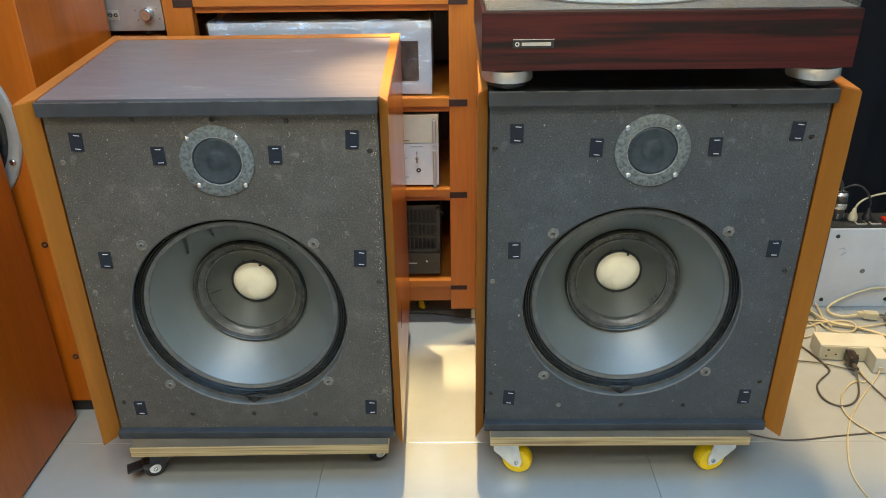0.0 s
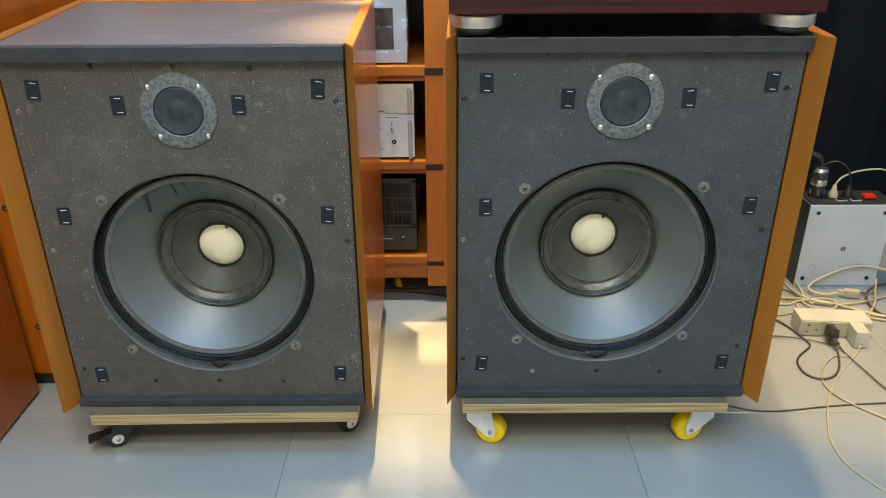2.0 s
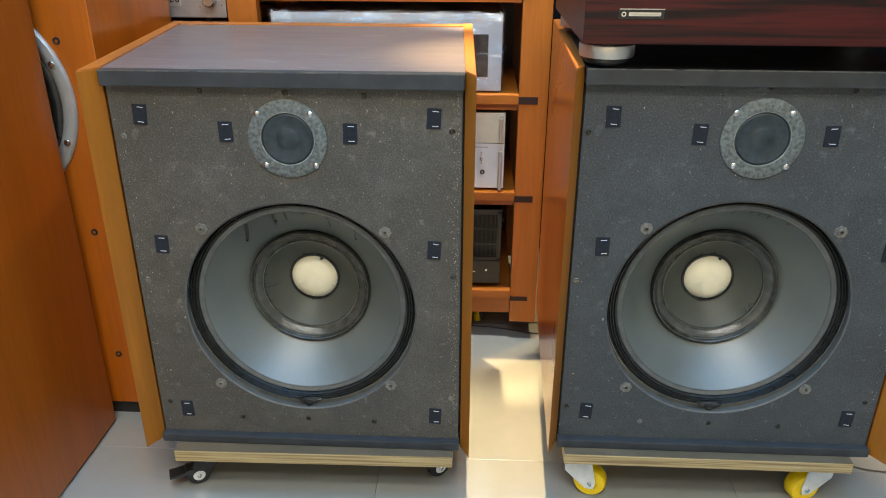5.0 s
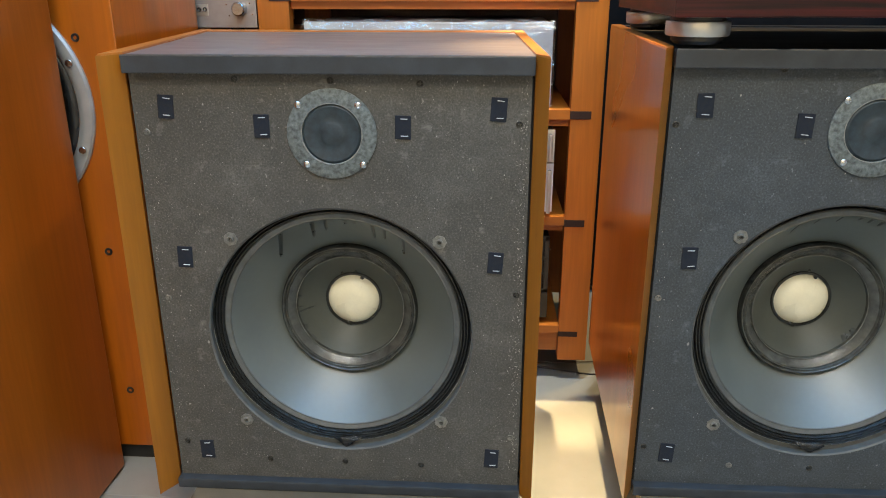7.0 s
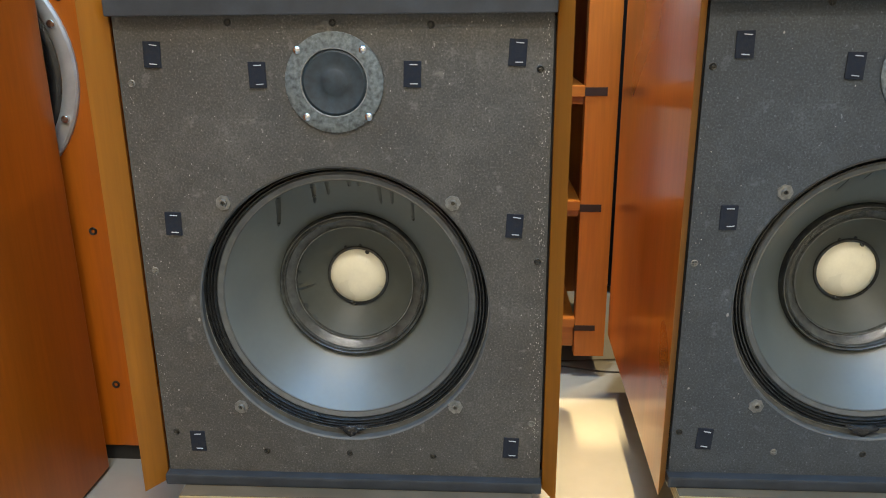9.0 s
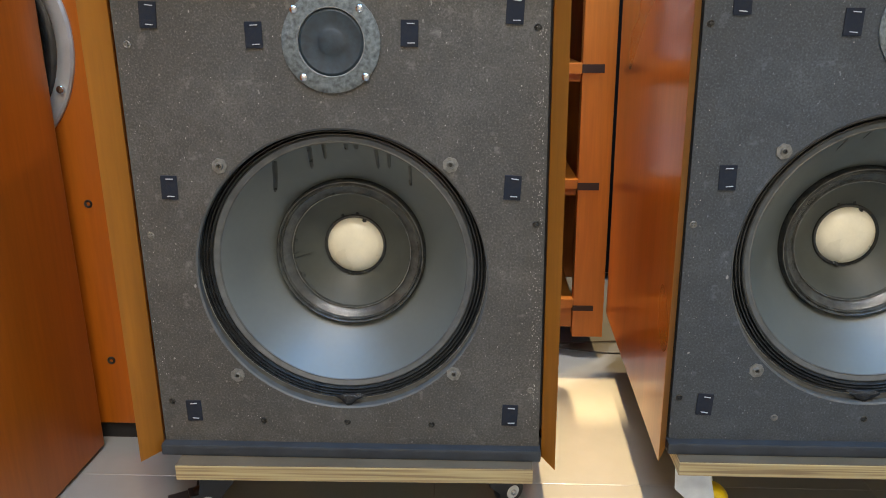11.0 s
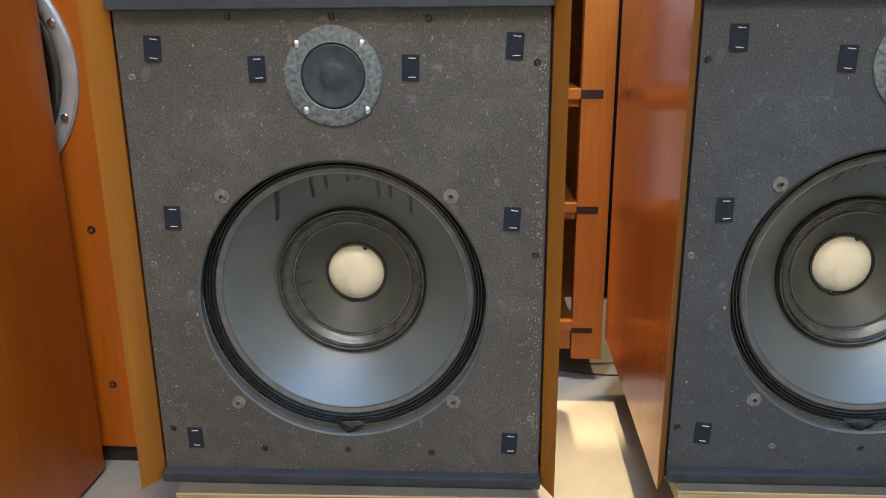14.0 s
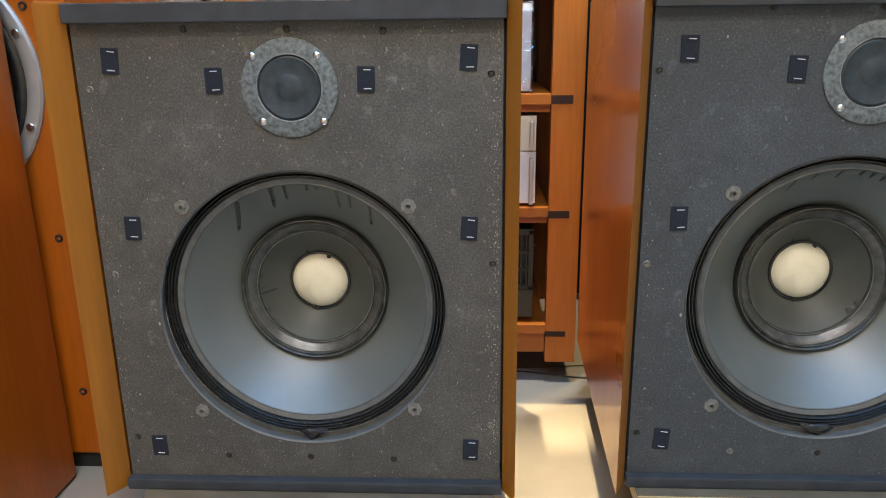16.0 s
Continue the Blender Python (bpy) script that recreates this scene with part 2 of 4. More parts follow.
def plywood():
    n = Nodes("birch_plywood")
    w = n.noise(320, 2, 0.5, (0.015, 0.015, 1))
    f = n.noise(160, 3, 0.5, (0.1, 1, 1))
    c = n.ramp(w, ((0.4, (0.2, 0.13, 0.06)), (0.52, (0.37, 0.28, 0.13)), (0.65, (0.44, 0.35, 0.175))))
    c = n.mix(n.span(f, 0, 0.3), c, (0.35, 0.25, 0.13))
    return n.done(c, 0.6)


def clear(name, tint=(1, 1, 1), rough=0.05, gloss=0.25, crumple=0.0):
    """Clear sheet: see-through with a sharp sheen."""
    m = bpy.data.materials.new(name)
    m.use_nodes = True
    t = m.node_tree
    out = t.nodes["Material Output"]
    t.nodes.remove(t.nodes["Principled BSDF"])
    tr, gl, mx = t.nodes.new("ShaderNodeBsdfTransparent"), t.nodes.new("ShaderNodeBsdfGlossy"), t.nodes.new("ShaderNodeMixShader")
    tr.inputs[0].default_value = (*tint, 1)
    gl.inputs["Roughness"].default_value = rough
    mx.inputs[0].default_value = gloss
    if crumple:
        co, no, bp = t.nodes.new("ShaderNodeTexCoord"), t.nodes.new("ShaderNodeTexNoise"), t.nodes.new("ShaderNodeBump")
        no.inputs["Scale"].default_value, no.inputs["Detail"].default_value, no.inputs["Distortion"].default_value = 22, 4, 1.5
        bp.inputs["Strength"].default_value, bp.inputs["Distance"].default_value = crumple, 0.02
        t.links.new(co.outputs["Object"], no.inputs["Vector"])
        t.links.new(no.outputs["Fac"], bp.inputs["Height"])
        t.links.new(bp.outputs[0], gl.inputs["Normal"])
    t.links.new(tr.outputs[0], mx.inputs[1])
    t.links.new(gl.outputs[0], mx.inputs[2])
    t.links.new(mx.outputs[0], out.inputs[0])
    return m


M_TILE, M_TOP, M_TOP_R = tile_material(), vinyl("grey_brown_vinyl", (0.155, 0.128, 0.13)), vinyl("black_vinyl", (0.02, 0.02, 0.022))
M_ROSE, M_PLY = rosewood(), plywood()
M_WRAP, M_ACRYLIC = clear("cling_film", (0.95, 0.96, 0.98), 0.2, 0.15, 0.8), clear("acrylic_cover", (0.93, 0.94, 0.95), 0.04, 0.12)


# ---- mesh helpers ----
def mesh_of(name, bm, material, smooth=False):
    bmesh.ops.recalc_face_normals(bm, faces=bm.faces)
    me = bpy.data.meshes.new(name)
    bm.to_mesh(me)
    bm.free()
    me.materials.append(material)
    if smooth:
        for p in me.polygons:
            p.use_smooth = True
        me.set_sharp_from_angle(angle=radians(40))
    return me


def part(name, bm, material, parent, label="", smooth=False):
    ob = new(name, mesh_of(name, bm, material, smooth))
    ob.parent = parent
    return tagged(ob, label)


def thing(name, at, label, category, group="", kind="", turn=0):
    ob = new(name)
    ob.matrix_world = pose(*at, 0, 0, turn)
    ob.empty_display_size = 0.05
    return tagged(ob, label, category, group, kind)


def box(x0, x1, y0, y1, z0, z1, bevel=0.0, bm=None, segments=2):
    own = bmesh.new()
    bmesh.ops.create_cube(own, size=1, matrix=Matrix.LocRotScale(((x0 + x1) / 2, (y0 + y1) / 2, (z0 + z1) / 2), None, (x1 - x0, y1 - y0, z1 - z0)))
    if bevel:
        bmesh.ops.bevel(own, geom=own.edges[:], offset=bevel, segments=segments, affect="EDGES", profile=0.7)
    return merge(bm, own)


def merge(bm, own):
    if bm is None:
        return own
    me = bpy.data.meshes.new("tmp")
    own.to_mesh(me)
    own.free()
    bm.from_mesh(me)
    bpy.data.meshes.remove(me)
    return bm


def prism(points, z0, z1, bevel=0.0, bm=None):
    """A plan outline raised from z0 to z1."""
    own = bmesh.new()
    low = [own.verts.new((x, y, z0)) for x, y in points]
    high = [own.verts.new((x, y, z1)) for x, y in points]
    own.faces.new(low[::-1])
    own.faces.new(high)
    n = len(points)
    for i in range(n):
        own.faces.new((low[i], low[(i + 1) % n], high[(i + 1) % n], high[i]))
    if bevel:
        bmesh.ops.bevel(own, geom=own.edges[:], offset=bevel, segments=2, affect="EDGES", profile=0.7)
    return merge(bm, own)


AXES = {"x": Matrix.Rotation(radians(90), 4, "Y"), "y": Matrix.Rotation(radians(-90), 4, "X"), "z": Matrix.Identity(4)}


def lathe(profile, axis="z", centre=(0, 0, 0), steps=48, bm=None, start=0.0, sweep=360.0):
    """Turn (radius, height) pairs round an axis; a radius of 0 closes the end."""
    own = bmesh.new()
    m = Matrix.Translation(centre) @ AXES[axis]
    rings = []
    for r, h in profile:
        if r < 1e-6:
            rings.append([own.verts.new(m @ Vector((0, 0, h)))])
        else:
            rings.append([own.verts.new(m @ Vector((r * math.cos(radians(start + sweep * k / steps)), r * math.sin(radians(start + sweep * k / steps)), h))) for k in range(steps)])
    for a, b in zip(rings, rings[1:]):
        for k in range(steps):
            q = (k + 1) % steps
            if len(a) == 1 and len(b) > 1:
                own.faces.new((a[0], b[k], b[q]))
            elif len(b) == 1 and len(a) > 1:
                own.faces.new((a[k], a[q], b[0]))
            elif len(a) > 1:
                own.faces.new((a[k], a[q], b[q], b[k]))
    return merge(bm, own)


def rod(r, h0, h1, axis="z", centre=(0, 0, 0), steps=24, bm=None, soft=0.0):
    s = soft or min(r, abs(h1 - h0)) * 0.12
    return lathe([(0, h0), (r - s, h0), (r, h0 + s), (r, h1 - s), (r - s, h1), (0, h1)], axis, centre, steps, bm)


def cord(name, points, radius, material, parent=None, label="", category="cable"):
    """A cable through some points, smooth."""
    cu = bpy.data.curves.new(name, "CURVE")
    cu.dimensions, cu.bevel_depth, cu.bevel_resolution, cu.resolution_u = "3D", radius, 3, 10
    sp = cu.splines.new("NURBS")
    sp.points.add(len(points) - 1)
    sp.use_endpoint_u, sp.order_u = True, 3
    for p, q in zip(sp.points, points):
        p.co = (*q, 1)
    ob = new(name, cu)
    dg = bpy.context.evaluated_depsgraph_get()
    me = bpy.data.meshes.new_from_object(ob.evaluated_get(dg))
    bpy.data.objects.remove(ob)
    me.materials.clear()
    me.materials.append(material)
    for p in me.polygons:
        p.use_smooth = True
    ob = new(name, me)
    if parent:
        ob.parent = parent
        return tagged(ob, label)
    return tagged(ob, label, category)


# ---- room ----
X0, X1, Y0, Y1, H = -2.3, 2.7, -2.4, 2.15, 2.7


def slab(name, dims, material, label, category):
    ob = new(name, mesh_of(name, box(*dims), material))
    return tagged(ob, label, category, kind="structure")


slab("wall_north", (X0 - 0.1, X1 + 0.1, Y1, Y1 + 0.1, -0.1, H), M_WALL, "plain white painted back wall", "wall")
slab("wall_south", (X0 - 0.1, X1 + 0.1, Y0 - 0.1, Y0, -0.1, H), M_WALL, "plain white painted wall", "wall")
slab("wall_west", (X0 - 0.1, X0, Y0, Y1, -0.1, H), M_WALL, "plain white painted side wall", "wall")
slab("wall_east", (X1, X1 + 0.1, Y0, Y1, -0.1, H), M_WALL, "plain white painted side wall", "wall")
slab("ceiling", (X0 - 0.1, X1 + 0.1, Y0 - 0.1, Y1 + 0.1, H, H + 0.1), M_CEIL, "plain white ceiling", "ceiling")
floor = slab("floor", (X0, X1, Y0, Y1, -0.1, -0.004), M_GROUT, "polished pale grey porcelain tile floor with fine joints", "floor")


def curtain():
    """A dark hanging with shallow folds on the back wall."""
    bm = bmesh.new()
    n = 120
    cols = []
    for k in range(n + 1):
        x = 0.02 + (X1 - 0.06) * k / n
        y = Y1 - 0.06 + 0.018 * math.sin(k * 0.55) + 0.008 * math.sin(k * 1.3)
        cols.append([bm.verts.new((x, y + d, z)) for z, d in ((0.02, 0), (2.6, 0), (2.6, 0.02), (0.02, 0.02))])
    for a, b in zip(cols, cols[1:]):
        for j in range(4):
            bm.faces.new((a[j], b[j], b[(j + 1) % 4], a[(j + 1) % 4]))
    bm.faces.new(cols[0])
    bm.faces.new(cols[-1][::-1])
    ob = new("curtain", mesh_of("curtain", bm, M_BLACKWALL, True))
    tagged(ob, "dark navy, almost black hanging against the back wall", "curtain")


curtain()


def light_fitting(x, y, hx=0.77, hy=0.27):
    t = thing("ceiling_light", (x, y, H), "slim white flat ceiling light fitting", "light", "ceiling lights")
    part("housing", box(-hx, hx, -hy, hy, -0.05, 0, 0.006), M_WHITE, t)


def downlight(x, y):
    t = thing("downlight", (x, y, H), "small round white recessed ceiling spot, out of view", "light", "ceiling spots")
    part("trim_ring", lathe([(0.045, 0), (0.06, 0), (0.058, -0.006), (0.045, -0.008)], "z"), M_WHITE, t, "", True)


light_fitting(-0.2, -0.45, 0.77, 0.09)
light_fitting(-0.2, -1.1, 0.77, 0.09)
light_fitting(-0.2, 0.5, 1.72, 0.47)
light_fitting(1.3, -0.9)
downlight(-0.3, 1.8)
downlight(-0.05, 1.3)
# fitting made up for the spot added on the amplifier fronts
downlight(-0.05, 1.43)
downlight(1.06, 1.42)
# fittings made up for the two added fill spots, out of view
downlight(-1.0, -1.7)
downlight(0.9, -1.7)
# fitting made up for the spot added on the tall cabinet
downlight(-0.35, 0.55)
downlight(0.38, 1.86)


# ---- loudspeakers ----
CONE = [(0.1535, 0.0195), (0.148, 0.027), (0.135, 0.044), (0.118, 0.063), (0.104, 0.077), (0.098, 0.083)]


def cone_depth(r):
    for (r0, d0), (r1, d1) in zip(CONE, CONE[1:]):
        if r1 <= r <= r0:
            return d0 + (d1 - d0) * (r0 - r) / (r0 - r1)
    return CONE[-1][1]


def baffle_mesh(xl, xr, z0, z1, thick, hx, cz, radius, y):
    """A board with one round hole, front face at y."""
    bm = bmesh.new()
    corners = [math.atan2(z - cz, x - hx) for x in (xl, xr) for z in (z0, z1)]
    angles = sorted([2 * math.pi * k / 96 - math.pi for k in range(96)] + corners)
    angles = [a for i, a in enumerate(angles) if i == 0 or a - angles[i - 1] > 1e-4]
    rows = []
    for a in angles:
        c, s = math.cos(a), math.sin(a)
        k = min(((xr - hx if c > 0 else hx - xl) / abs(c)) if abs(c) > 1e-9 else 9, ((z1 - cz) / s) if s > 1e-9 else ((z0 - cz) / s) if s < -1e-9 else 9)
        o, i = (hx + k * c, cz + k * s), (hx + radius * c, cz + radius * s)
        i2 = (hx + (radius + 0.002) * c, cz + (radius + 0.002) * s)
        rows.append([bm.verts.new((px, py, pz)) for (px, pz), py in ((o, y), (i2, y), (i, y + 0.003), (i, y + thick), (o, y + thick))])
    for a, b in zip(rows, rows[1:] + rows[:1]):
        for j in range(5):
            bm.faces.new((a[j], b[j], b[(j + 1) % 5], a[(j + 1) % 5]))
    return bm


def screw(parent, x, y, z, r=0.0042, mat=None, name="screw"):
    """A countersunk cross-head screw facing -y."""
    bm = lathe([(0, 0.0), (r * 0.35, 0.0006), (r * 0.8, -0.0006), (r, 0.0), (r * 1.05, 0.002), (0, 0.002)], "y", (x, y, z), 14)
    box(x - r * 0.6, x + r * 0.6, y - 0.0012, y, z - r * 0.12, z + r * 0.12, 0, bm)
    box(x - r * 0.12, x + r * 0.12, y - 0.0014, y, z - r * 0.6, z + r * 0.6, 0, bm)
    return part(name, bm, mat or M_SCREW, parent)


def tee_nut(parent, x, y, z):
    """A flanged nut with a scalloped rim."""
    bm = bmesh.new()
    n = 28
    rim = [0.0092 + 0.0005 * math.cos(7 * 2 * math.pi * k / n) for k in range(n)]
    loops = []
    for f, d in ((1.0, 0.0015), (0.95, -0.0016), (0.52, -0.0018), (0.46, -0.004), (0.3, -0.004), (0.27, 0.001)):
        loops.append([bm.verts.new((x + f * rim[k] * math.cos(2 * math.pi * k / n), y + d, z + f * rim[k] * math.sin(2 * math.pi * k / n))) for k in range(n)])
    for a, b in zip(loops, loops[1:]):
        for k in range(n):
            bm.faces.new((a[k], a[(k + 1) % n], b[(k + 1) % n], b[k]))
    bm.faces.new(loops[-1])
    nut = part("tee_nut", bm, M_NUT, parent, "dull steel tee nut")
    return nut


def velcro(parent, x, y, z, lean):
    """A dark patch held by two staples."""
    own = box(-0.0099, 0.0099, -0.0018, 0.0012, -0.0145, 0.0145, 0.0006)
    bmesh.ops.transform(own, matrix=pose(x, y, z, 0, lean), verts=own.verts)
    pad = part("velcro_patch", own, M_VELCRO, parent, "dark navy fastener patch")
    for k, dx in ((0.0106, 0.0012), (-0.0104, 0.0018)):
        s = box(dx - 0.0043, dx + 0.0043, -0.0026, -0.0016, k - 0.0005, k + 0.0005, 0.0002)
        bmesh.ops.transform(s, matrix=pose(x, y, z, 0, lean + random.uniform(-6, 6)), verts=s.verts)
        part("staple", s, M_STAPLE, pad, "bright steel staple")


def loudspeaker(cx, zb, drop, extent, left_back, right_back, board_mat, top_mat, label, shifts, runs, seed):
    """Cabinet with bevelled wooden sides, bare driver board, wide-range driver and small tweeter. Origin: middle of the front strip's bottom."""
    rng = random.Random(seed)
    dp, dd, dt, dn, (zp1, zp2, zp3, zt) = shifts
    flecks = 900 if seed == 3 else 240
    t = thing("loudspeaker", (cx, 1.06, zb - drop), label, "speaker", "bare-fronted loudspeakers")
    half_l, half_r, inner_l, inner_r, tall = extent
    back = 0.5
    lb, rb = -half_l + left_back, half_r + right_back
    # sides with a bevelled front edge
    for name, sx, xb, half, inner in (("side_panel", -1, lb, half_l, inner_l), ("side_panel", 1, rb, half_r, inner_r)):
        xi = xb - sx * 0.018
        pts = [(sx * half, -0.005), (sx * inner, 0.026), (xi, back), (xb, back)]
        p = part(name, prism(pts, -drop, tall + 0.001, 0.0012), M_WOOD, t, "glossy cherry veneer side")
        # oiled bevel face and top edge as thin lippings
        bev = prism([(sx * half, -0.0065), (sx * inner, 0.0245), (sx * inner, 0.0265), (sx * half, -0.0045)], 0.001 - drop, tall, 0)
        part("edge_lipping", bev, M_EDGE, p, "golden oiled bevelled front edge")
        top = prism([(sx * (half - 0.001), -0.003), (sx * inner, 0.025), (xi, back - 0.001), (xb - sx * 0.001, back - 0.001)], tall - 0.001, tall + 0.0025, 0.0006)
        part("top_lipping", top, M_WOOD_Y, p, "orange veneer top edge")
    li, ri = lb + 0.018, rb - 0.018
    # top, bottom, back
    def between(y):
        k = (y - 0.026) / (back - 0.026)
        return -inner_l + (li + inner_l) * k, inner_r + (ri - inner_r) * k
    a, b = between(0.03), between(back - 0.03)
    part("top_panel", prism([(a[0], 0.03), (a[1], 0.03), (b[1], back - 0.03), (b[0], back - 0.03)], tall - 0.02, tall - 0.0005), top_mat, t, "scuffed vinyl top")
    c = between(back)
    part("rear_lipping", prism([(b[0], back - 0.03), (b[1], back - 0.03), (c[1], back), (c[0], back)], tall - 0.02, tall + 0.0015, 0.0008), M_WOOD_Y if seed == 3 else top_mat, t, "thin rear edge strip")
    part("bottom_panel", prism([(a[0], 0.03), (a[1], 0.03), (c[1], back), (c[0], back)], -drop, 0.014), M_DARK, t)
    part("back_panel", prism([(b[0], back - 0.02), (b[1], back - 0.02), (c[1], back - 0.004), (c[0], back - 0.004)], 0.018, tall - 0.02), M_DARK, t)
    # front strips
    part("top_strip", box(-inner_l + 0.001, inner_r - 0.001, 0.012, 0.03, tall - 0.0215, tall, 0.0016), M_STRIP, t, "charcoal lacquered front strip")
    part("bottom_strip", box(-inner_l + 0.001, inner_r - 0.001, 0.012, 0.036, -drop, 0.0155 - drop, 0.003), M_STRIP, t, "charcoal lacquered front strip")
    # rubbed pale line along the strip's upper edge
    x = -inner_l + 0.002
    while x < inner_r - 0.02:
        ln = rng.uniform(0.03, 0.12)
        e2 = min(x + ln, inner_r - 0.002)
        part("worn_edge", box(x, e2, 0.0117, 0.0128, tall - 0.0012, tall + 0.0003), M_WORN, t, "rubbed pale edge")
        x = e2 + rng.uniform(0.0, 0.02)
    # board
    cz, hole, yb = 0.2365, 0.179, 0.025
    xl, xr = 0.0035 - inner_l, inner_r - 0.0035
    cd = cz + 0.0075
    bf = part("driver_board", baffle_mesh(xl, xr, -0.004, tall - 0.012, 0.012, dd, cz, hole, yb), board_mat, t, "worn dark fibreboard front with chips")
    # sides of the gap behind the board edge, its shade painted near-black
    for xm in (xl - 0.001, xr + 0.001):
        part("gap_shade_strip", box(xm - 0.002, xm + 0.002, yb + 0.008, yb + 0.03, 0.025, tall - 0.025), M_DARK, t, "near-black strip standing for the gap's shade")
    # screws
    for x, z in ((-0.116, 0.579), (0.002, 0.578), (0.111, 0.575), (-0.241, 0.513), (0.239, 0.527), (-0.241, 0.287), (0.235, 0.303), (-0.24, 0.062), (0.233, 0.085), (-0.113, 0.016 + 0.02), (-0.003, 0.036), (0.107, 0.034)):
        if abs(x) > 0.236:
            x *= 0.97
        screw(bf, x + dn, yb - 0.0004, z, 0.0044, M_SCREW if rng.random() < 0.7 else M_NUT)
    for x, z in ((-0.14, 0.373), (0.134, 0.374), (-0.142, 0.101), (0.136, 0.107)):
        tee_nut(bf, x + dn, yb, z)
    for x, z in ((-0.208, 0.545), (-0.089, 0.522), (0.087, 0.522), (0.204, 0.545), (-0.206, 0.347), (0.204, 0.347), (-0.207, 0.0495), (0.205, 0.0495)):
        z += zp1 if z > 0.5 else zp2 if z > 0.2 else zp3
        velcro(bf, x + dp, yb, z, rng.uniform(-4, 4))
    # pale flecks and chips, thicker towards one edge
    bm = bmesh.new()
    for k in range(flecks):
        if k < flecks * 0.45:
            x, z = xr - abs(rng.gauss(0, 0.007)) - 0.003, rng.uniform(0.03, 0.58)
        elif k < flecks * 0.58:
            x, z = xl + abs(rng.gauss(0, 0.008)) + 0.003, rng.uniform(0.1, 0.5)
        else:
            x, z = rng.uniform(xl, xr), rng.uniform(0.03, 0.58)
        if math.hypot(x - dd, z - cz) < hole + 0.006:
            continue
        s = rng.uniform(0.0002, 0.00065)
        own = [bm.verts.new((x + s * rng.uniform(0.5, 1.3) * math.cos(q), yb - 0.0003, z + s * rng.uniform(0.6, 2.4) * math.sin(q))) for q in (0, 1.6, 3.1, 4.7)]
        bm.faces.new(own)
    fl = part("paint_fleck", bm, M_CHIP, bf, "tiny pale chips")
    tagged(fl, kind="stuff")
    # wide driver, set behind the board
    y0 = yb + 0.0118
    prof = [(0.1795, y0 + 0.002), (0.1785, y0 + 0.002)]
    r = 0.1785
    for k in range(4):
        prof += [(r - 0.0005, y0 - 0.0016), (r - 0.0013, y0 - 0.0031), (r - 0.0022, y0 - 0.0033), (r - 0.003, y0 - 0.0018), (r - 0.0036, y0 + 0.001)]
        r -= 0.0039
    prof += [(0.1625, y0 + 0.003)]
    drv = part("driver", lathe(prof, "y", (dd, 0, cd), 96), M_RUBBER, t, "black doped pleated surround", True)
    part("cutout_edge", lathe([(0.1808, yb - 0.0003), (0.1787, yb + 0.0015), (0.1787, yb + 0.0118)], "y", (dd, 0, cz), 96), M_GASKET, bf, "dusty grey edge of the cut-out", True)
    part("gasket", lathe([(0.2, y0 + 0.0005), (0.1795, y0 + 0.0005), (0.179, y0 + 0.003)], "y", (dd, 0, cd), 96), M_GASKET, drv, "dusty grey gasket", True)
    part("glue_line", lathe([(0.1797, y0 - 0.0002), (0.1793, y0 - 0.001), (0.1786, y0 - 0.0008), (0.1783, y0 + 0.0004)], "y", (dd, 0, cd), 96), M_PALE, drv, "thin pale line of glue", True)
    part("cone_flange", lathe([(0.163, y0 + 0.002), (0.1615, y0 + 0.0008), (0.156, y0 + 0.003), (0.1545, y0 + 0.0025), (0.1535, y0 + 0.0035), (0.153, y0 + 0.006)], "y", (dd, 0, cd), 96), M_FLANGE, drv, "flat glued rim of the cone", True)
    cp = [(rr, y0 + d - 0.016) for rr, d in CONE]
    part("cone", lathe(cp, "y", (dd, 0, cd), 96), M_CONE, drv, "smooth blue-grey doped paper cone", True)
    e = cp[-1][1]
    part("ring_wall", lathe([(0.1, e + 0.001), (0.099, e - 0.003), (0.0975, e - 0.0105), (0.0962, e - 0.0122)], "y", (dd, 0, cd), 96), M_RUBBER, drv, "black glossy outer wall of the ring", True)
    ring = ((0.0964, -0.012), (0.0952, -0.0124), (0.0941, -0.0112), (0.0933, -0.0088), (0.0924, -0.0104), (0.0914, -0.0112), (0.0904, -0.01), (0.0897, -0.0074), (0.0888, -0.0068), (0.084, -0.0035), (0.0797, 0.0006), (0.0789, -0.0012), (0.078, -0.001), (0.0773, 0.0012), (0.077, 0.004))
    part("bead_ring", lathe([(rr, e + d) for rr, d in ring], "y", (dd, 0, cd), 96), M_BEAD, drv, "raised glossy ridged ring", True)
    part("wet_lip", lathe([(0.0791, e - 0.001), (0.0787, e - 0.0018), (0.0782, e - 0.0018), (0.0778, e - 0.0009)], "y", (dd, 0, cd), 96), M_LIP, drv, "thin pale glossy lip of dope", True)
    # hardened dope running in from the ring
    for a0, ln, wd in ((188, 0.021, 0.0035), (183, 0.008, 0.006), (170, 0.006, 0.012), (207, 0.006, 0.014), (222, 0.005, 0.02), (20, 0.004, 0.008)) if seed == 3 else ((322, 0.009, 0.02), (332, 0.007, 0.016), (200, 0.004, 0.008)):
        bm = bmesh.new()
        rows = []
        for k in range(7):
            rr = 0.0795 - ln * k / 6
            dep = e + 0.003 + (0.0778 - rr) * 0.87
            h2 = wd * 0.5 * (1 - 0.12 * k) / rr
            rows.append([bm.verts.new((dd + rr * math.cos(radians(a0) + q * h2), dep - l2, cd + rr * math.sin(radians(a0) + q * h2))) for q, l2 in ((-1, -0.0002), (-0.5, 0.0008), (0.5, 0.0008), (1, -0.0002))])
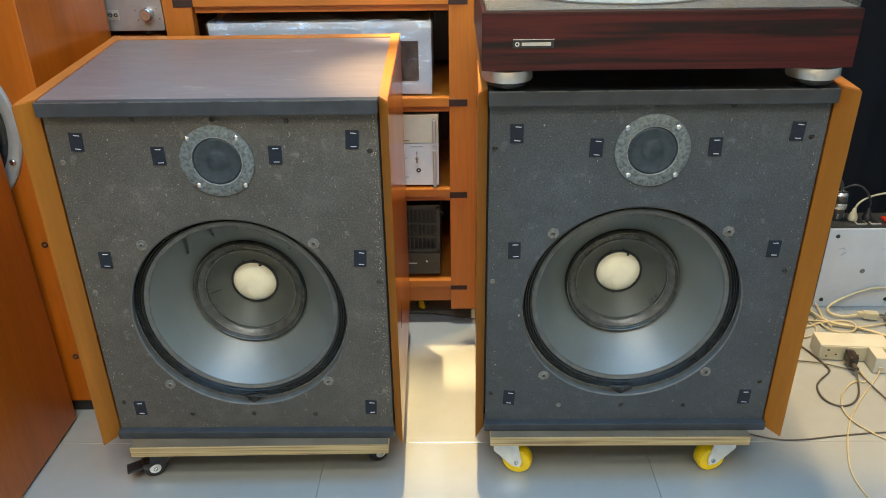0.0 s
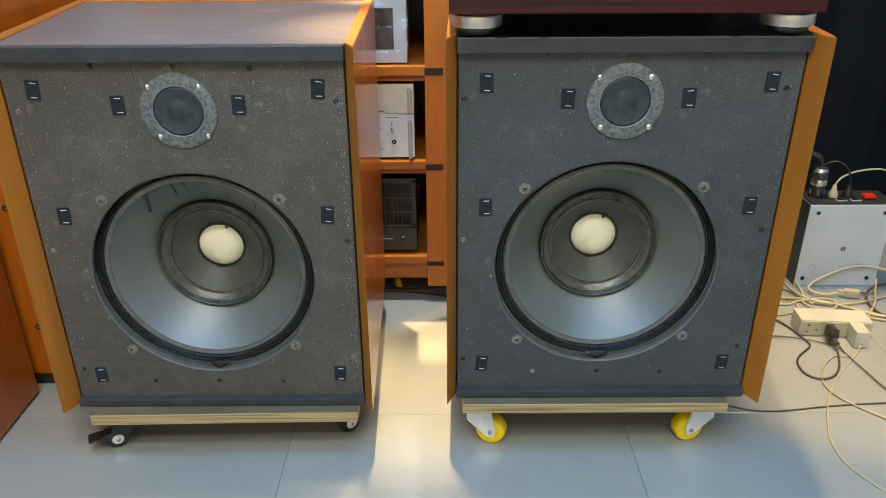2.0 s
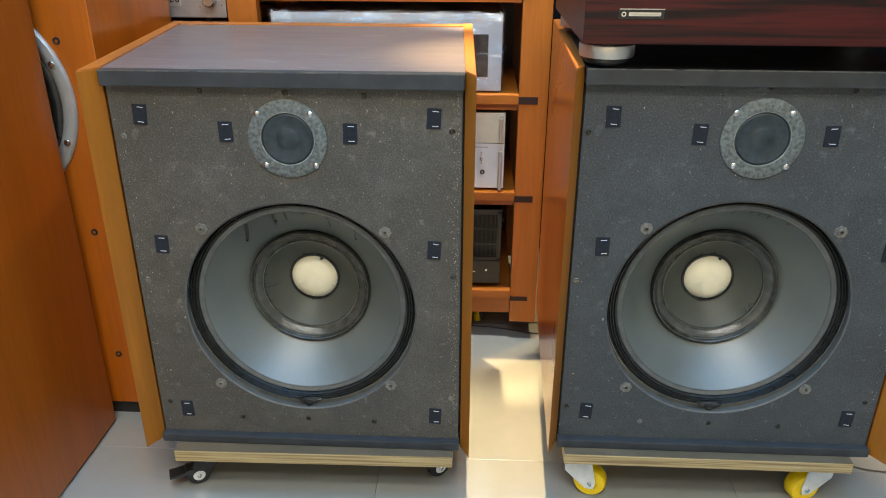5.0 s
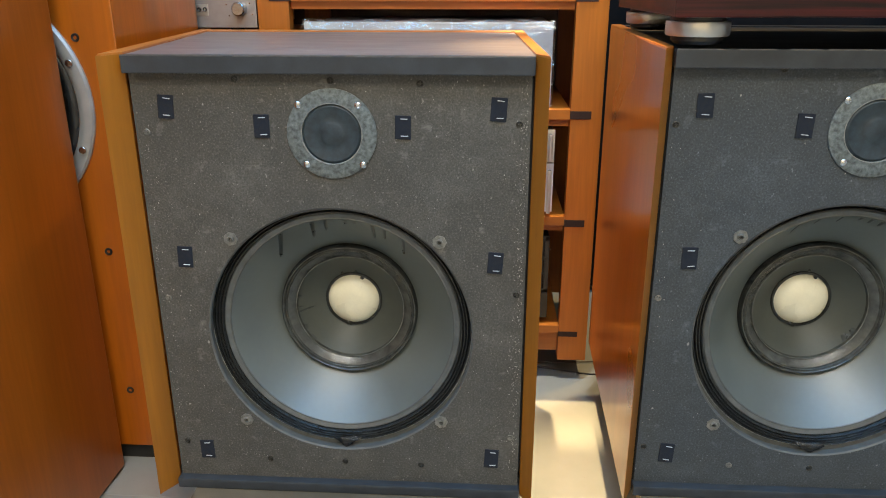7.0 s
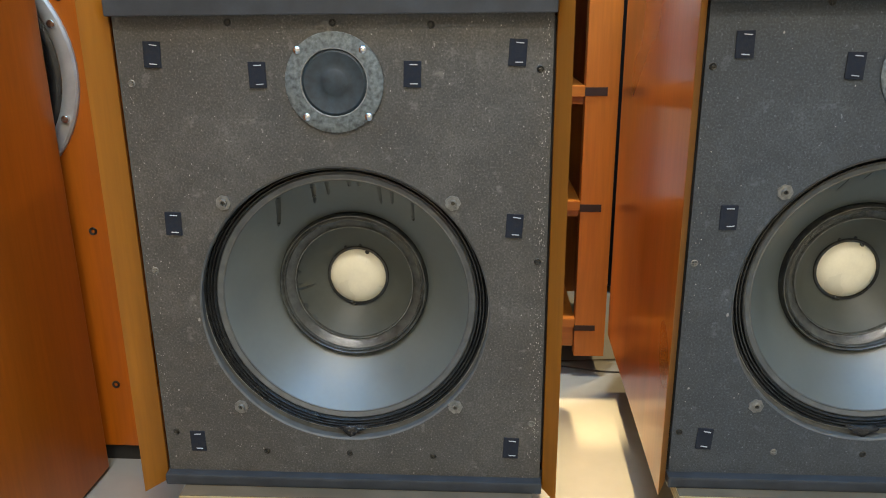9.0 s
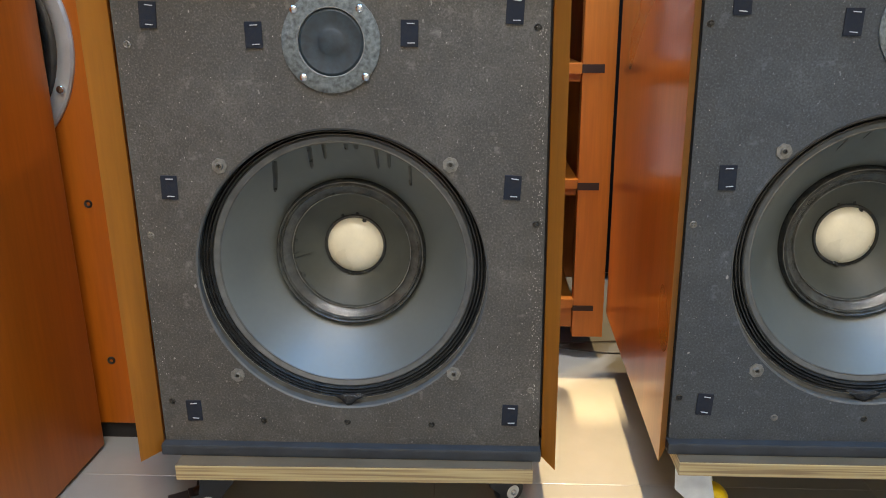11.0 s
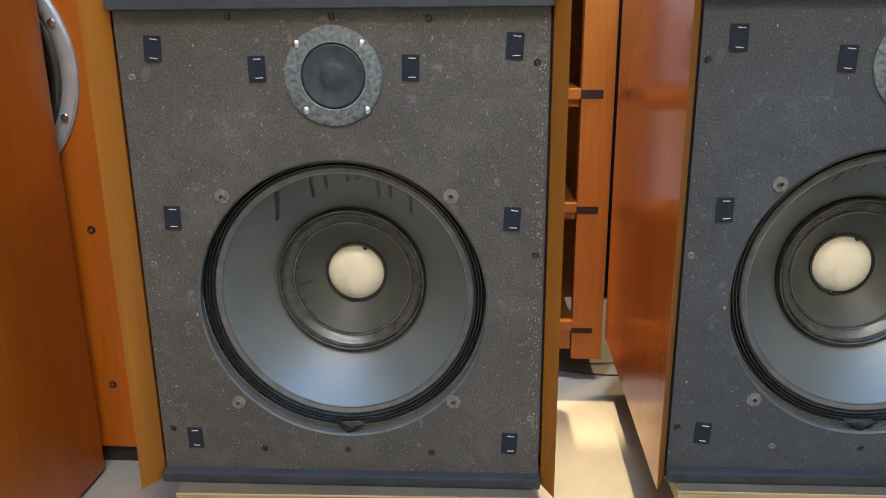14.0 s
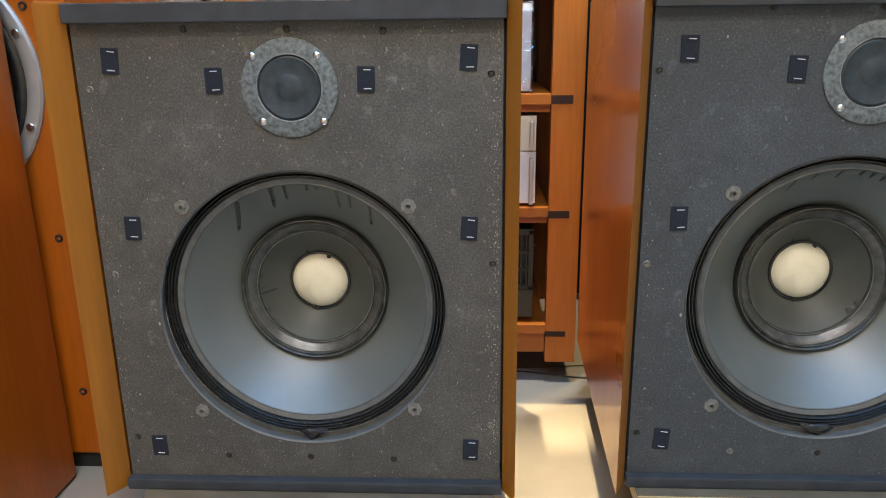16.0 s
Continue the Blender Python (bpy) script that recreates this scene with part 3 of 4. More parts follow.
        for p, q in zip(rows, rows[1:]):
            for j in range(3):
                bm.faces.new((p[j], p[j + 1], q[j + 1], q[j]))
        part("dope_run", bm, M_DRIP, drv, "dark run of dope", True)
    part("inner_cone", lathe([(0.0778, e + 0.003), (0.068, e + 0.0125), (0.056, e + 0.024), (0.043, e + 0.033), (0.0385, e + 0.036)], "y", (dd, 0, cd), 80), M_CONE_IN, drv, "dark inner cone", True)
    part("glue_ring", lathe([(0.0425, e + 0.0335), (0.0415, e + 0.0305), (0.039, e + 0.030), (0.0375, e + 0.034)], "y", (dd, 0, cd), 64), M_RUBBER, drv, "", True)
    part("dust_cap", lathe([(0.039, e + 0.0345), (0.036, e + 0.029), (0.029, e + 0.0235), (0.019, e + 0.0195), (0.009, e + 0.0177), (0, e + 0.0172)], "y", (dd, 0, cd), 64), M_CAP, drv, "cream domed dust cap", True)
    # notch and glue blobs at the cap's rim
    for ang, rr, q in ((68, 0.0365, 0.0032), (255, 0.0395, 0.0028), (110, 0.0445, 0.002), (84, 0.0445, 0.002), (262, 0.041, 0.0022)):
        x, z = dd + rr * math.cos(radians(ang)), cd + rr * math.sin(radians(ang))
        part("glue_blob", lathe([(0, -q * 0.8), (q * 0.7, -q * 0.5), (q, 0), (q * 0.8, q * 0.5), (0, q * 0.6)], "y", (x, e + 0.0305, z), 12), M_RUBBER, drv, "", True)
    # runs of dope down the upper cone
    for x0, ln, wd in runs:
        x0 += 0.004
        bm = bmesh.new()
        top = math.sqrt(0.1528 ** 2 - x0 ** 2)
        lean = x0 - 0.17 + rng.uniform(-0.04, 0.04)
        rows = []
        for k in range(9):
            f = k / 8
            z = top - ln * f
            half_w = wd * 0.5 * (1.0 - 0.35 * f if k < 7 else (0.75 if k == 7 else 0.25))
            rows.append([])
            for s, lift in ((-1, -0.0002), (-0.6, 0.0007), (0.6, 0.0007), (1, -0.0002)):
                x = x0 + f * ln * lean + s * half_w
                rr = min(0.1533, math.hypot(x, z))
                rows[-1].append(bm.verts.new((dd + x, y0 - 0.016 + cone_depth(rr) - 0.0004 - lift, cd + z)))
        for p, q in zip(rows, rows[1:]):
            for j in range(3):
                bm.faces.new((p[j], p[j + 1], q[j + 1], q[j]))
        part("dope_run", bm, M_DRIP, drv, "dark run of dope", True)
    # sealant lump under the surround
    bm = bmesh.new()
    bmesh.ops.create_icosphere(bm, subdivisions=3, radius=1)
    for v in bm.verts:
        v.co *= 1 + 0.35 * noise.noise(v.co * 1.7 + Vector((seed, 0, 0)))
        v.co = Vector((dd + v.co.x * (0.004 + 0.034 * max(0, (v.co.z + 1) / 2) ** 2), yb + 0.008 + v.co.y * 0.005, cz - hole + 0.0065 + v.co.z * 0.009))
    part("sealant_lump", bm, M_TAR, drv, "glossy black sealant", True)
    # tweeter
    tz, ty = 0.513 + zt, yb
    tw = part("tweeter", lathe([(0.056, ty + 0.001), (0.056, ty - 0.0025), (0.0545, ty - 0.0032), (0.0385, ty - 0.0032), (0.0372, ty - 0.002), (0.0368, ty + 0.001)], "y", (dt, 0, tz), 64), M_GALV, t, "mottled galvanised tweeter plate", True)
    part("diaphragm", lathe([(0.0372, ty - 0.0006), (0.034, ty - 0.0026), (0.030, ty - 0.0017), (0.022, ty - 0.0009), (0.016, ty - 0.0006), (0.0145, ty - 0.0012), (0.012, ty - 0.0019), (0.006, ty - 0.0025), (0, ty - 0.0027)], "y", (dt, 0, tz), 56), M_TWEETER, tw, "blue-grey paper tweeter cone", True)
    part("plate_lip", lathe([(0.0386, ty - 0.0031), (0.0381, ty - 0.0037), (0.0375, ty - 0.0034), (0.0372, ty - 0.0021)], "y", (dt, 0, tz), 56), M_PALE, tw, "thin pale inner lip", True)
    for x, z in ((-0.040, 0.036), (0.034, 0.036), (-0.033, -0.038), (0.038, -0.038)):
        part("screw", lathe([(0, -0.0022), (0.0028, -0.0018), (0.0042, -0.0006), (0.0044, 0.001)], "y", (x + dt, ty - 0.0032, tz + z), 16), M_STEEL, tw, "bright domed screw", True)
    for o in t.children:
        o.location.z = drop
    return t


RUNS_A = ((-0.081, 0.046, 0.0062), (-0.038, 0.033, 0.006), (-0.0205, 0.023, 0.0056), (0.0065, 0.010, 0.006), (0.0185, 0.007, 0.007), (0.042, 0.030, 0.0056), (0.0575, 0.022, 0.0058), (0.082, 0.032, 0.005))
RUNS_B = ((-0.062, 0.017, 0.005), (-0.038, 0.010, 0.0045), (-0.0095, 0.011, 0.005), (0.014, 0.006, 0.007), (0.027, 0.008, 0.006), (0.04, 0.009, 0.006), (0.068, 0.005, 0.006))
loudspeaker(-0.347, 0.111, 0.0105, (0.272, 0.262, 0.253, 0.247, 0.608), -0.058, -0.012, M_BAFFLE_L, M_TOP, "large wooden loudspeaker without grille, brownish driver board, on a castor dolly", (0.0005, -0.0035, -0.001, -0.002, (0, 0, 0, 0)), RUNS_A, 3)
loudspeaker(0.302, 0.127, 0.0115, (0.259, 0.275, 0.244, 0.256, 0.602), 0.013, 0.055, M_BAFFLE_R, M_TOP_R, "large wooden loudspeaker without grille, blue-black driver board, on a yellow-wheeled dolly", (0.0075, -0.003, 0.002, 0.0015, (-0.009, -0.004, 0.004, -0.005)), RUNS_B, 8)


# ---- dollies ----
def castor(parent, x, y, top, radius, width, wheel_mat, fork_mat, turn, brake=False):
    """Plate, fork, wheel and hub; the wheel touches the floor. Local z is the floor at 0."""
    m = pose(x, y, 0, 0, 0, turn)
    def go(bm):
        bmesh.ops.transform(bm, matrix=m, verts=bm.verts)
        return bm
    off = radius * 0.75
    c = part("castor", go(box(-0.022, 0.022, -0.022, 0.022, top - 0.003, top, 0.0008)), fork_mat, parent, "castor mounting plate")
    rod_bm = rod(0.016, top - 0.012, top - 0.003, "z", (0, 0, 0), 24)
    part("swivel", go(rod_bm), fork_mat, c, "", True)
    for s in (-1, 1):
        y1 = s * (width / 2 + 0.002)
        pts = [(-0.024, top - 0.005), (0.018, top - 0.005), (off + 0.010, radius + 0.004), (off + 0.007, radius - 0.010), (off - 0.007, radius - 0.010), (-0.022, radius + 0.02)]
        bm = bmesh.new()
        a = [bm.verts.new((px, y1 - 0.001, pz)) for px, pz in pts]
        b = [bm.verts.new((px, y1 + 0.001, pz)) for px, pz in pts]
        bm.faces.new(a)
        bm.faces.new(b[::-1])
        for k in range(len(pts)):
            bm.faces.new((a[k], a[(k + 1) % len(pts)], b[(k + 1) % len(pts)], b[k]))
        part("fork_plate", go(bm), fork_mat, c)
    h = width / 2
    part("wheel", go(lathe([(radius * 0.5, -h), (radius * 0.9, -h), (radius, -h * 0.6), (radius, h * 0.6), (radius * 0.9, h), (radius * 0.5, h), (radius * 0.45, h * 0.8), (radius * 0.45, -h * 0.8), (radius * 0.5, -h)], "y", (off, 0, radius), 40)), wheel_mat, c, "", True)
    part("hub", go(rod(radius * (0.5 if wheel_mat is M_BLACK else 0.52), *((-h - 0.0038, h + 0.0038) if wheel_mat is M_BLACK else (-h * 0.85, h * 0.85)), "y", (off, 0, radius), 28)), M_ZINC if wheel_mat is M_BLACK else wheel_mat, c, "", True)
    part("axle_bolt", go(rod(0.0042, -h - 0.006, h + 0.006, "y", (off, 0, radius), 12)), M_STEEL, c, "steel axle bolt", True)
    if brake:
        bm = box(off - 0.012, off + 0.02, -0.012, 0.012, radius + 0.006, radius + 0.016, 0.003)
        merge(bm, prism([(off + 0.018, -0.012), (off + 0.046, -0.012), (off + 0.048, 0.012), (off + 0.018, 0.012)], radius + 0.008, radius + 0.013, 0.0015))
        bmesh.ops.transform(bm, matrix=Matrix.Translation((off, 0, radius)) @ pose(0, 0, 0, 0, 1, 0) @ Matrix.Translation((-off, 0, -radius)), verts=bm.verts)
        part("brake_pedal", go(bm), M_BLACK, c, "black brake pedal")
    return c


def dolly(x0, x1, y0, y1, z0, z1, label, turn, build):
    cx = (x0 + x1) / 2
    t = thing("dolly", (cx, y0, 0), label, "dolly", "plywood dollies", "", turn)
    part("deck", box(x0 - cx, x1 - cx, 0, y1 - y0, z0, z1 - 0.0012, 0.0012), M_PLY, t, "raw birch plywood deck")
    # darker top sheet: the cabinet's shade on the deck is in its colour
    part("deck_face", box(x0 - cx + 0.0005, x1 - cx - 0.0005, 0.0008, y1 - y0, z1 - 0.0014, z1, 0.0004), M_PLYFACE, t, "plywood face darkened with the cabinet's shade")
    build(t, x1 - cx, y1 - y0, z0)
    return t


def black_castors(t, hx, d, z0):
    castor(t, -hx + 0.031, 0.05, z0, 0.021, 0.017, M_BLACK, M_BLACK, 208, True)
    castor(t, hx - 0.04, 0.068, z0, 0.021, 0.017, M_BLACK, M_BLACK, 32)
    castor(t, -hx + 0.05, d - 0.05, z0, 0.021, 0.017, M_BLACK, M_BLACK, 40)
    castor(t, hx - 0.05, d - 0.05, z0, 0.021, 0.017, M_BLACK, M_BLACK, 70)


def yellow_castors(t, hx, d, z0):
    castor(t, -hx + 0.034, 0.052, z0, 0.0275, 0.024, M_YELLOW, M_ZINC, -14)
    castor(t, hx - 0.026, 0.056, z0, 0.0275, 0.024, M_YELLOW, M_ZINC, 193)
    castor(t, -hx + 0.05, d - 0.06, z0, 0.0275, 0.024, M_YELLOW, M_ZINC, 30)
    castor(t, hx - 0.05, d - 0.06, z0, 0.0275, 0.024, M_YELLOW, M_ZINC, 160)


dolly(-0.573, -0.112, 1.053, 1.5, 0.0785, 0.1003, "birch plywood dolly on black braked castors", 0.9, black_castors)
dolly(0.07, 0.528, 1.056, 1.5, 0.0955, 0.1153, "birch plywood dolly on yellow castors", 0, yellow_castors)


# ---- turntable on the second loudspeaker ----
def turntable():
    z = 0.7335
    t = thing("turntable", (0.299, 1.045, z), "rosewood turntable with clear cover and silver feet, on a loudspeaker", "turntable")
    plinth = part("plinth", box(-0.252, 0.252, 0, 0.39, 0.031, 0.109, 0.002), M_ROSE, t, "dark red rosewood plinth")
    plate = part("badge", box(-0.21, -0.155, -0.0014, 0.001, 0.062, 0.0735, 0.0003), M_BLACK, plinth, "small black badge plate")
    part("badge_line", box(-0.21, -0.155, -0.002, 0.0, 0.0732, 0.0742), M_STEEL, plate, "silver line")
    part("badge_mark", lathe([(0.0016, -0.0006), (0.0031, -0.0006), (0.0031, 0.0006), (0.0016, 0.0006), (0.0016, -0.0006)], "y", (-0.2045, -0.0016, 0.0675), 20), M_STEEL, plate, "round silver mark")
    part("badge_bar", box(-0.1985, -0.159, -0.002, 0, 0.0652, 0.0698, 0.0003), M_STEEL, plate, "plain silver bar")
    for x, y in ((-0.213, 0.052), (0.224, 0.052), (-0.211, 0.335), (0.216, 0.335)):
        f = part("foot", lathe([(0, 0.0255), (0.036, 0.0255), (0.0365, 0.0245), (0.0365, 0.011), (0.0352, 0.009), (0, 0.009)], "z", (x, y, 0), 40), M_SILVER, t, "brushed silver foot", True)
        part("neck", lathe([(0, 0.0255), (0.031, 0.0255), (0.031, 0.031), (0, 0.031)], "z", (x, y, 0), 32), M_BLACK, f, "black neck", True)
        part("rubber_pad", lathe([(0.029, 0.0095), (0.03, 0.004), (0.026, 0.0), (0, 0)], "z", (x, y, 0), 32), M_BLACK, f, "black rubber pad", True)
    part("deck_plate", box(-0.246, 0.246, 0.006, 0.384, 0.109, 0.111, 0.0008), M_DECK, t, "silver deck plate")
    part("platter", lathe([(0, 0.111), (0.15, 0.111), (0.158, 0.114), (0.158, 0.126), (0.155, 0.129), (0.146, 0.129), (0.145, 0.127), (0, 0.127)], "z", (-0.04, 0.19, 0), 80), M_ZINC, t, "grey aluminium platter", True)
    part("mat", lathe([(0.144, 0.127), (0.144, 0.1305), (0.05, 0.130), (0.004, 0.130), (0.004, 0.127)], "z", (-0.04, 0.19, 0), 64), M_CREAM, t, "pale platter mat", True)
    arm = part("tonearm_base", rod(0.026, 0.11, 0.135, "z", (0.18, 0.30, 0), 32), M_STEEL, t, "", True)
    tube = rod(0.0045, 0, 0.23, "z", (0, 0, 0), 16)
    bmesh.ops.transform(tube, matrix=pose(0.18, 0.31, 0.15, 93, 0, -6), verts=tube.verts)
    part("tonearm", tube, M_STEEL, arm, "slim silver tonearm", True)
    part("arm_pivot", rod(0.010, 0.135, 0.158, "z", (0.18, 0.30, 0), 24), M_STEEL, arm, "", True)
    cov = bmesh.new()
    for dims in ((-0.246, 0.246, 0.003, 0.006, 0.1115, 0.19), (-0.246, 0.246, 0.383, 0.386, 0.1115, 0.19), (-0.246, -0.243, 0.006, 0.383, 0.1115, 0.19), (0.243, 0.246, 0.006, 0.383, 0.1115, 0.19), (-0.246, 0.246, 0.003, 0.386, 0.1902, 0.193)):
        box(*dims, 0, cov)
    c = part("dust_cover", cov, M_ACRYLIC, t, "clear acrylic dust cover")
    c.visible_shadow = False


turntable()


# ---- big cabinets beside ----
def side_cabinet():
    t = thing("speaker_cabinet", (-1.0125, 0.97, 0), "tall reddish cherry cabinet seen from its plain glossy side", "cabinet")
    part("body", box(-0.235, 0.235, -0.28, 0.28, 0.006, 1.25, 0.003), M_SLAB, t)
    part("base", box(-0.22, 0.22, -0.26, 0.26, 0, 0.006), M_DARK, t, "thin dark base")


side_cabinet()


def tall_speaker():
    x0, x1, y = -1.167, -0.70, 1.275
    cx, hw = (x0 + x1) / 2, (x1 - x0) / 2
    t = thing("tall_speaker", (cx, y, 0), "tall orange cherry loudspeaker with a silver-rimmed bass driver", "speaker")
    cab = part("cabinet", box(-hw, hw, 0, 0.33, 0.03, 1.15, 0.002), M_WOOD, t, "orange cherry cabinet")
    part("plinth", box(-hw + 0.008, hw - 0.008, 0.008, 0.32, 0, 0.03, 0), M_DARK, t, "recessed black plinth")
    for sx in (-1, 1):
        for z in (0.725, 0.393, 0.1405, 1.06):
            h = part("peg_socket", lathe([(0.0026, 0.001), (0.003, -0.0012), (0.0055, -0.002), (0.0062, -0.001), (0.0064, 0.001)], "y", (sx * (hw - 0.06), 0, z), 20), M_BLACK, cab, "black grille peg socket", True)
    d = part("driver", lathe([(0.18, 0.0), (0.18, -0.004), (0.177, -0.007), (0.167, -0.0075), (0.157, -0.004), (0.1545, 0.0), (0.154, 0.004)], "y", (0.007, 0, 0.6245), 80), M_GALV_RIM, t, "silver-grey cast driver rim", True)
    part("surround", lathe([(0.1555, 0.001), (0.15, -0.004), (0.143, -0.005), (0.136, -0.002), (0.132, 0.002)], "y", (0.007, 0, 0.6245), 72), M_RUBBER, d, "black rubber surround", True)
    part("cone", lathe([(0.133, 0.0005), (0.1, -0.0005), (0.06, -0.0015), (0.045, -0.006), (0.02, -0.012), (0, -0.013)], "y", (0.007, 0, 0.6245), 72), M_TWEETER, d, "dark blue-grey cone", True)
    for k in range(8):
        a = radians(22.5 + 45 * k)
        b = part("bolt", rod(0.0055, -0.012, -0.006, "y", (0.007 + 0.169 * math.cos(a), 0, 0.6245 + 0.169 * math.sin(a)), 14), M_STEEL, d, "steel bolt head", True)


M_GALV_RIM = plain("cast_grey_rim", (0.42, 0.42, 0.4), 0.42, 0.4, 0.1, 40)
tall_speaker()


# ---- equipment rack ----
def rack():
    t = thing("equipment_rack", (-0.56, 1.61, 0), "orange wooden equipment rack with notched posts on castors", "rack")
    ox, oy = 0.56, 0.0
    zt = 0.83
    back = 0.4
    xs = ((0.0, 0.059), (-0.586, -0.527), (-1.165, -1.107))
    for x0, x1 in xs:
        for y0 in (0.0, back - 0.03):
            p = part("post", box(x0 + ox, x1 + ox, y0, y0 + 0.03, 0.046, zt, 0.0015), M_RACK, t, "upright notched post")
            if y0 == 0:
                for z0, z1 in ((0.556, 0.571), (0.342, 0.356), (0.101, 0.112), (0.768, 0.783)):
                    nx0 = x0 if x0 > -0.1 else x1 - 0.036
                    # flat dark patch on the post, painted as the recess's shade
                    part("notch", box(nx0 + ox - 0.0005, nx0 + 0.039 + ox, -0.0012, 0.004, z0, z1), M_NOTCH, p, "joint notch with its inner shade as a dark patch")
    for k, (z0, z1) in enumerate(((0.105, 0.123), (0.343, 0.361), (0.554, 0.573), (0.768, 0.788))):
        for x0, x1 in ((-0.527, 0.0), (-1.107, -0.586)):
            if k == 3 and x0 < -1:
                z0, z1 = 0.69, 0.708
            s = part("shelf", box(x0 + ox, x1 + ox, 0.004, back - 0.03, z0, z1, 0.001), M_RACK_X, t, "orange wooden shelf")
            low = 0.044 if k == 0 else 0.014
            part("apron", box(x0 + ox + 0.001, x1 + ox - 0.001, 0.016, 0.03, z0 - low, z0), M_RACK_X, s, "recessed rail below the shelf")
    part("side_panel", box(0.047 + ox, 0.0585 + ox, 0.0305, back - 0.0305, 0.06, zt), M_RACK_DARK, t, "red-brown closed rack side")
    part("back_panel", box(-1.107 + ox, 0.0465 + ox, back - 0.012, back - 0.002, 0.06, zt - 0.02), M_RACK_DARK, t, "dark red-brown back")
    part("top_board", box(-1.165 + ox, 0.059 + ox, 0, back, zt, zt + 0.02, 0.002), M_RACK_X, t)
    for x in (-1.13, -0.56, -0.075):
        for y in (0.07, back - 0.07):
            castor(t, x + ox, y, 0.05, 0.018, 0.016, M_YELLOW, M_BLACK, 80)


rack()


def wrapped_unit():
    t = thing("wrapped_receiver", (-0.272, 1.64, 0.573), "silver-grey audio unit with a dark window wrapped in clear plastic film", "receiver")
    part("body", box(-0.232, 0.232, 0.002, 0.28, 0.006, 0.155, 0.002), M_SILVER, t)
    f = part("front_frame", box(-0.235, 0.235, -0.006, 0.004, 0.004, 0.158, 0.003), M_FACE_GREY, t, "pale grey front frame")
    part("window", box(-0.2, 0.207, -0.0075, -0.004, 0.033, 0.118, 0.001), M_BLACK, f, "black display window")
    for x in (-0.2, 0.2):
        part("foot", rod(0.012, 0, 0.006, "z", (x, 0.04, 0)), M_BLACK, t)
        part("foot", rod(0.012, 0, 0.006, "z", (x, 0.24, 0)), M_BLACK, t)
    # crumpled film
    bm = bmesh.new()
    n = 34
    rows = []
    for i in range(n + 1):
        x = -0.238 + 0.476 * i / n
        loop = []
        path = [(-0.0095, 0.003), (-0.0095, 0.03), (-0.0095, 0.06), (-0.0095, 0.09), (-0.0095, 0.12), (-0.0095, 0.145), (-0.004, 0.162), (0.03, 0.162), (0.09, 0.161), (0.17, 0.161), (0.25, 0.161)]
        for y, z in path:
            d = noise.noise(Vector((x * 26, y * 26, z * 30))) * 0.0042
            loop.append(bm.verts.new((x, y - abs(d), z + (d if z > 0.15 else 0))))
        rows.append(loop)
    for a, b in zip(rows, rows[1:]):
        for j in range(len(a) - 1):
            bm.faces.new((a[j], a[j + 1], b[j + 1], b[j]))
    film = part("plastic_film", bm, M_WRAP, t, "crumpled clear plastic film", False)
    film.visible_shadow = False
    bm = bmesh.new()
    cols = []
    for i in range(12):
        z = 0.01 + 0.14 * i / 11
        cols.append([bm.verts.new((0.238 + 0.012 * abs(noise.noise(Vector((i * 0.6, j, 2)))), -0.008 + 0.05 * j, z)) for j in range(5)])
    for a, b in zip(cols, cols[1:]):
        for j in range(4):
            bm.faces.new((a[j], a[j + 1], b[j + 1], b[j]))
    side = part("film_end", bm, M_WRAP, t, "folded film end")
    side.visible_shadow = False


M_FACE_GREY = plain("pale_grey_face", (0.5, 0.52, 0.53), 0.4, 0.2, 0.05, 40)
wrapped_unit()


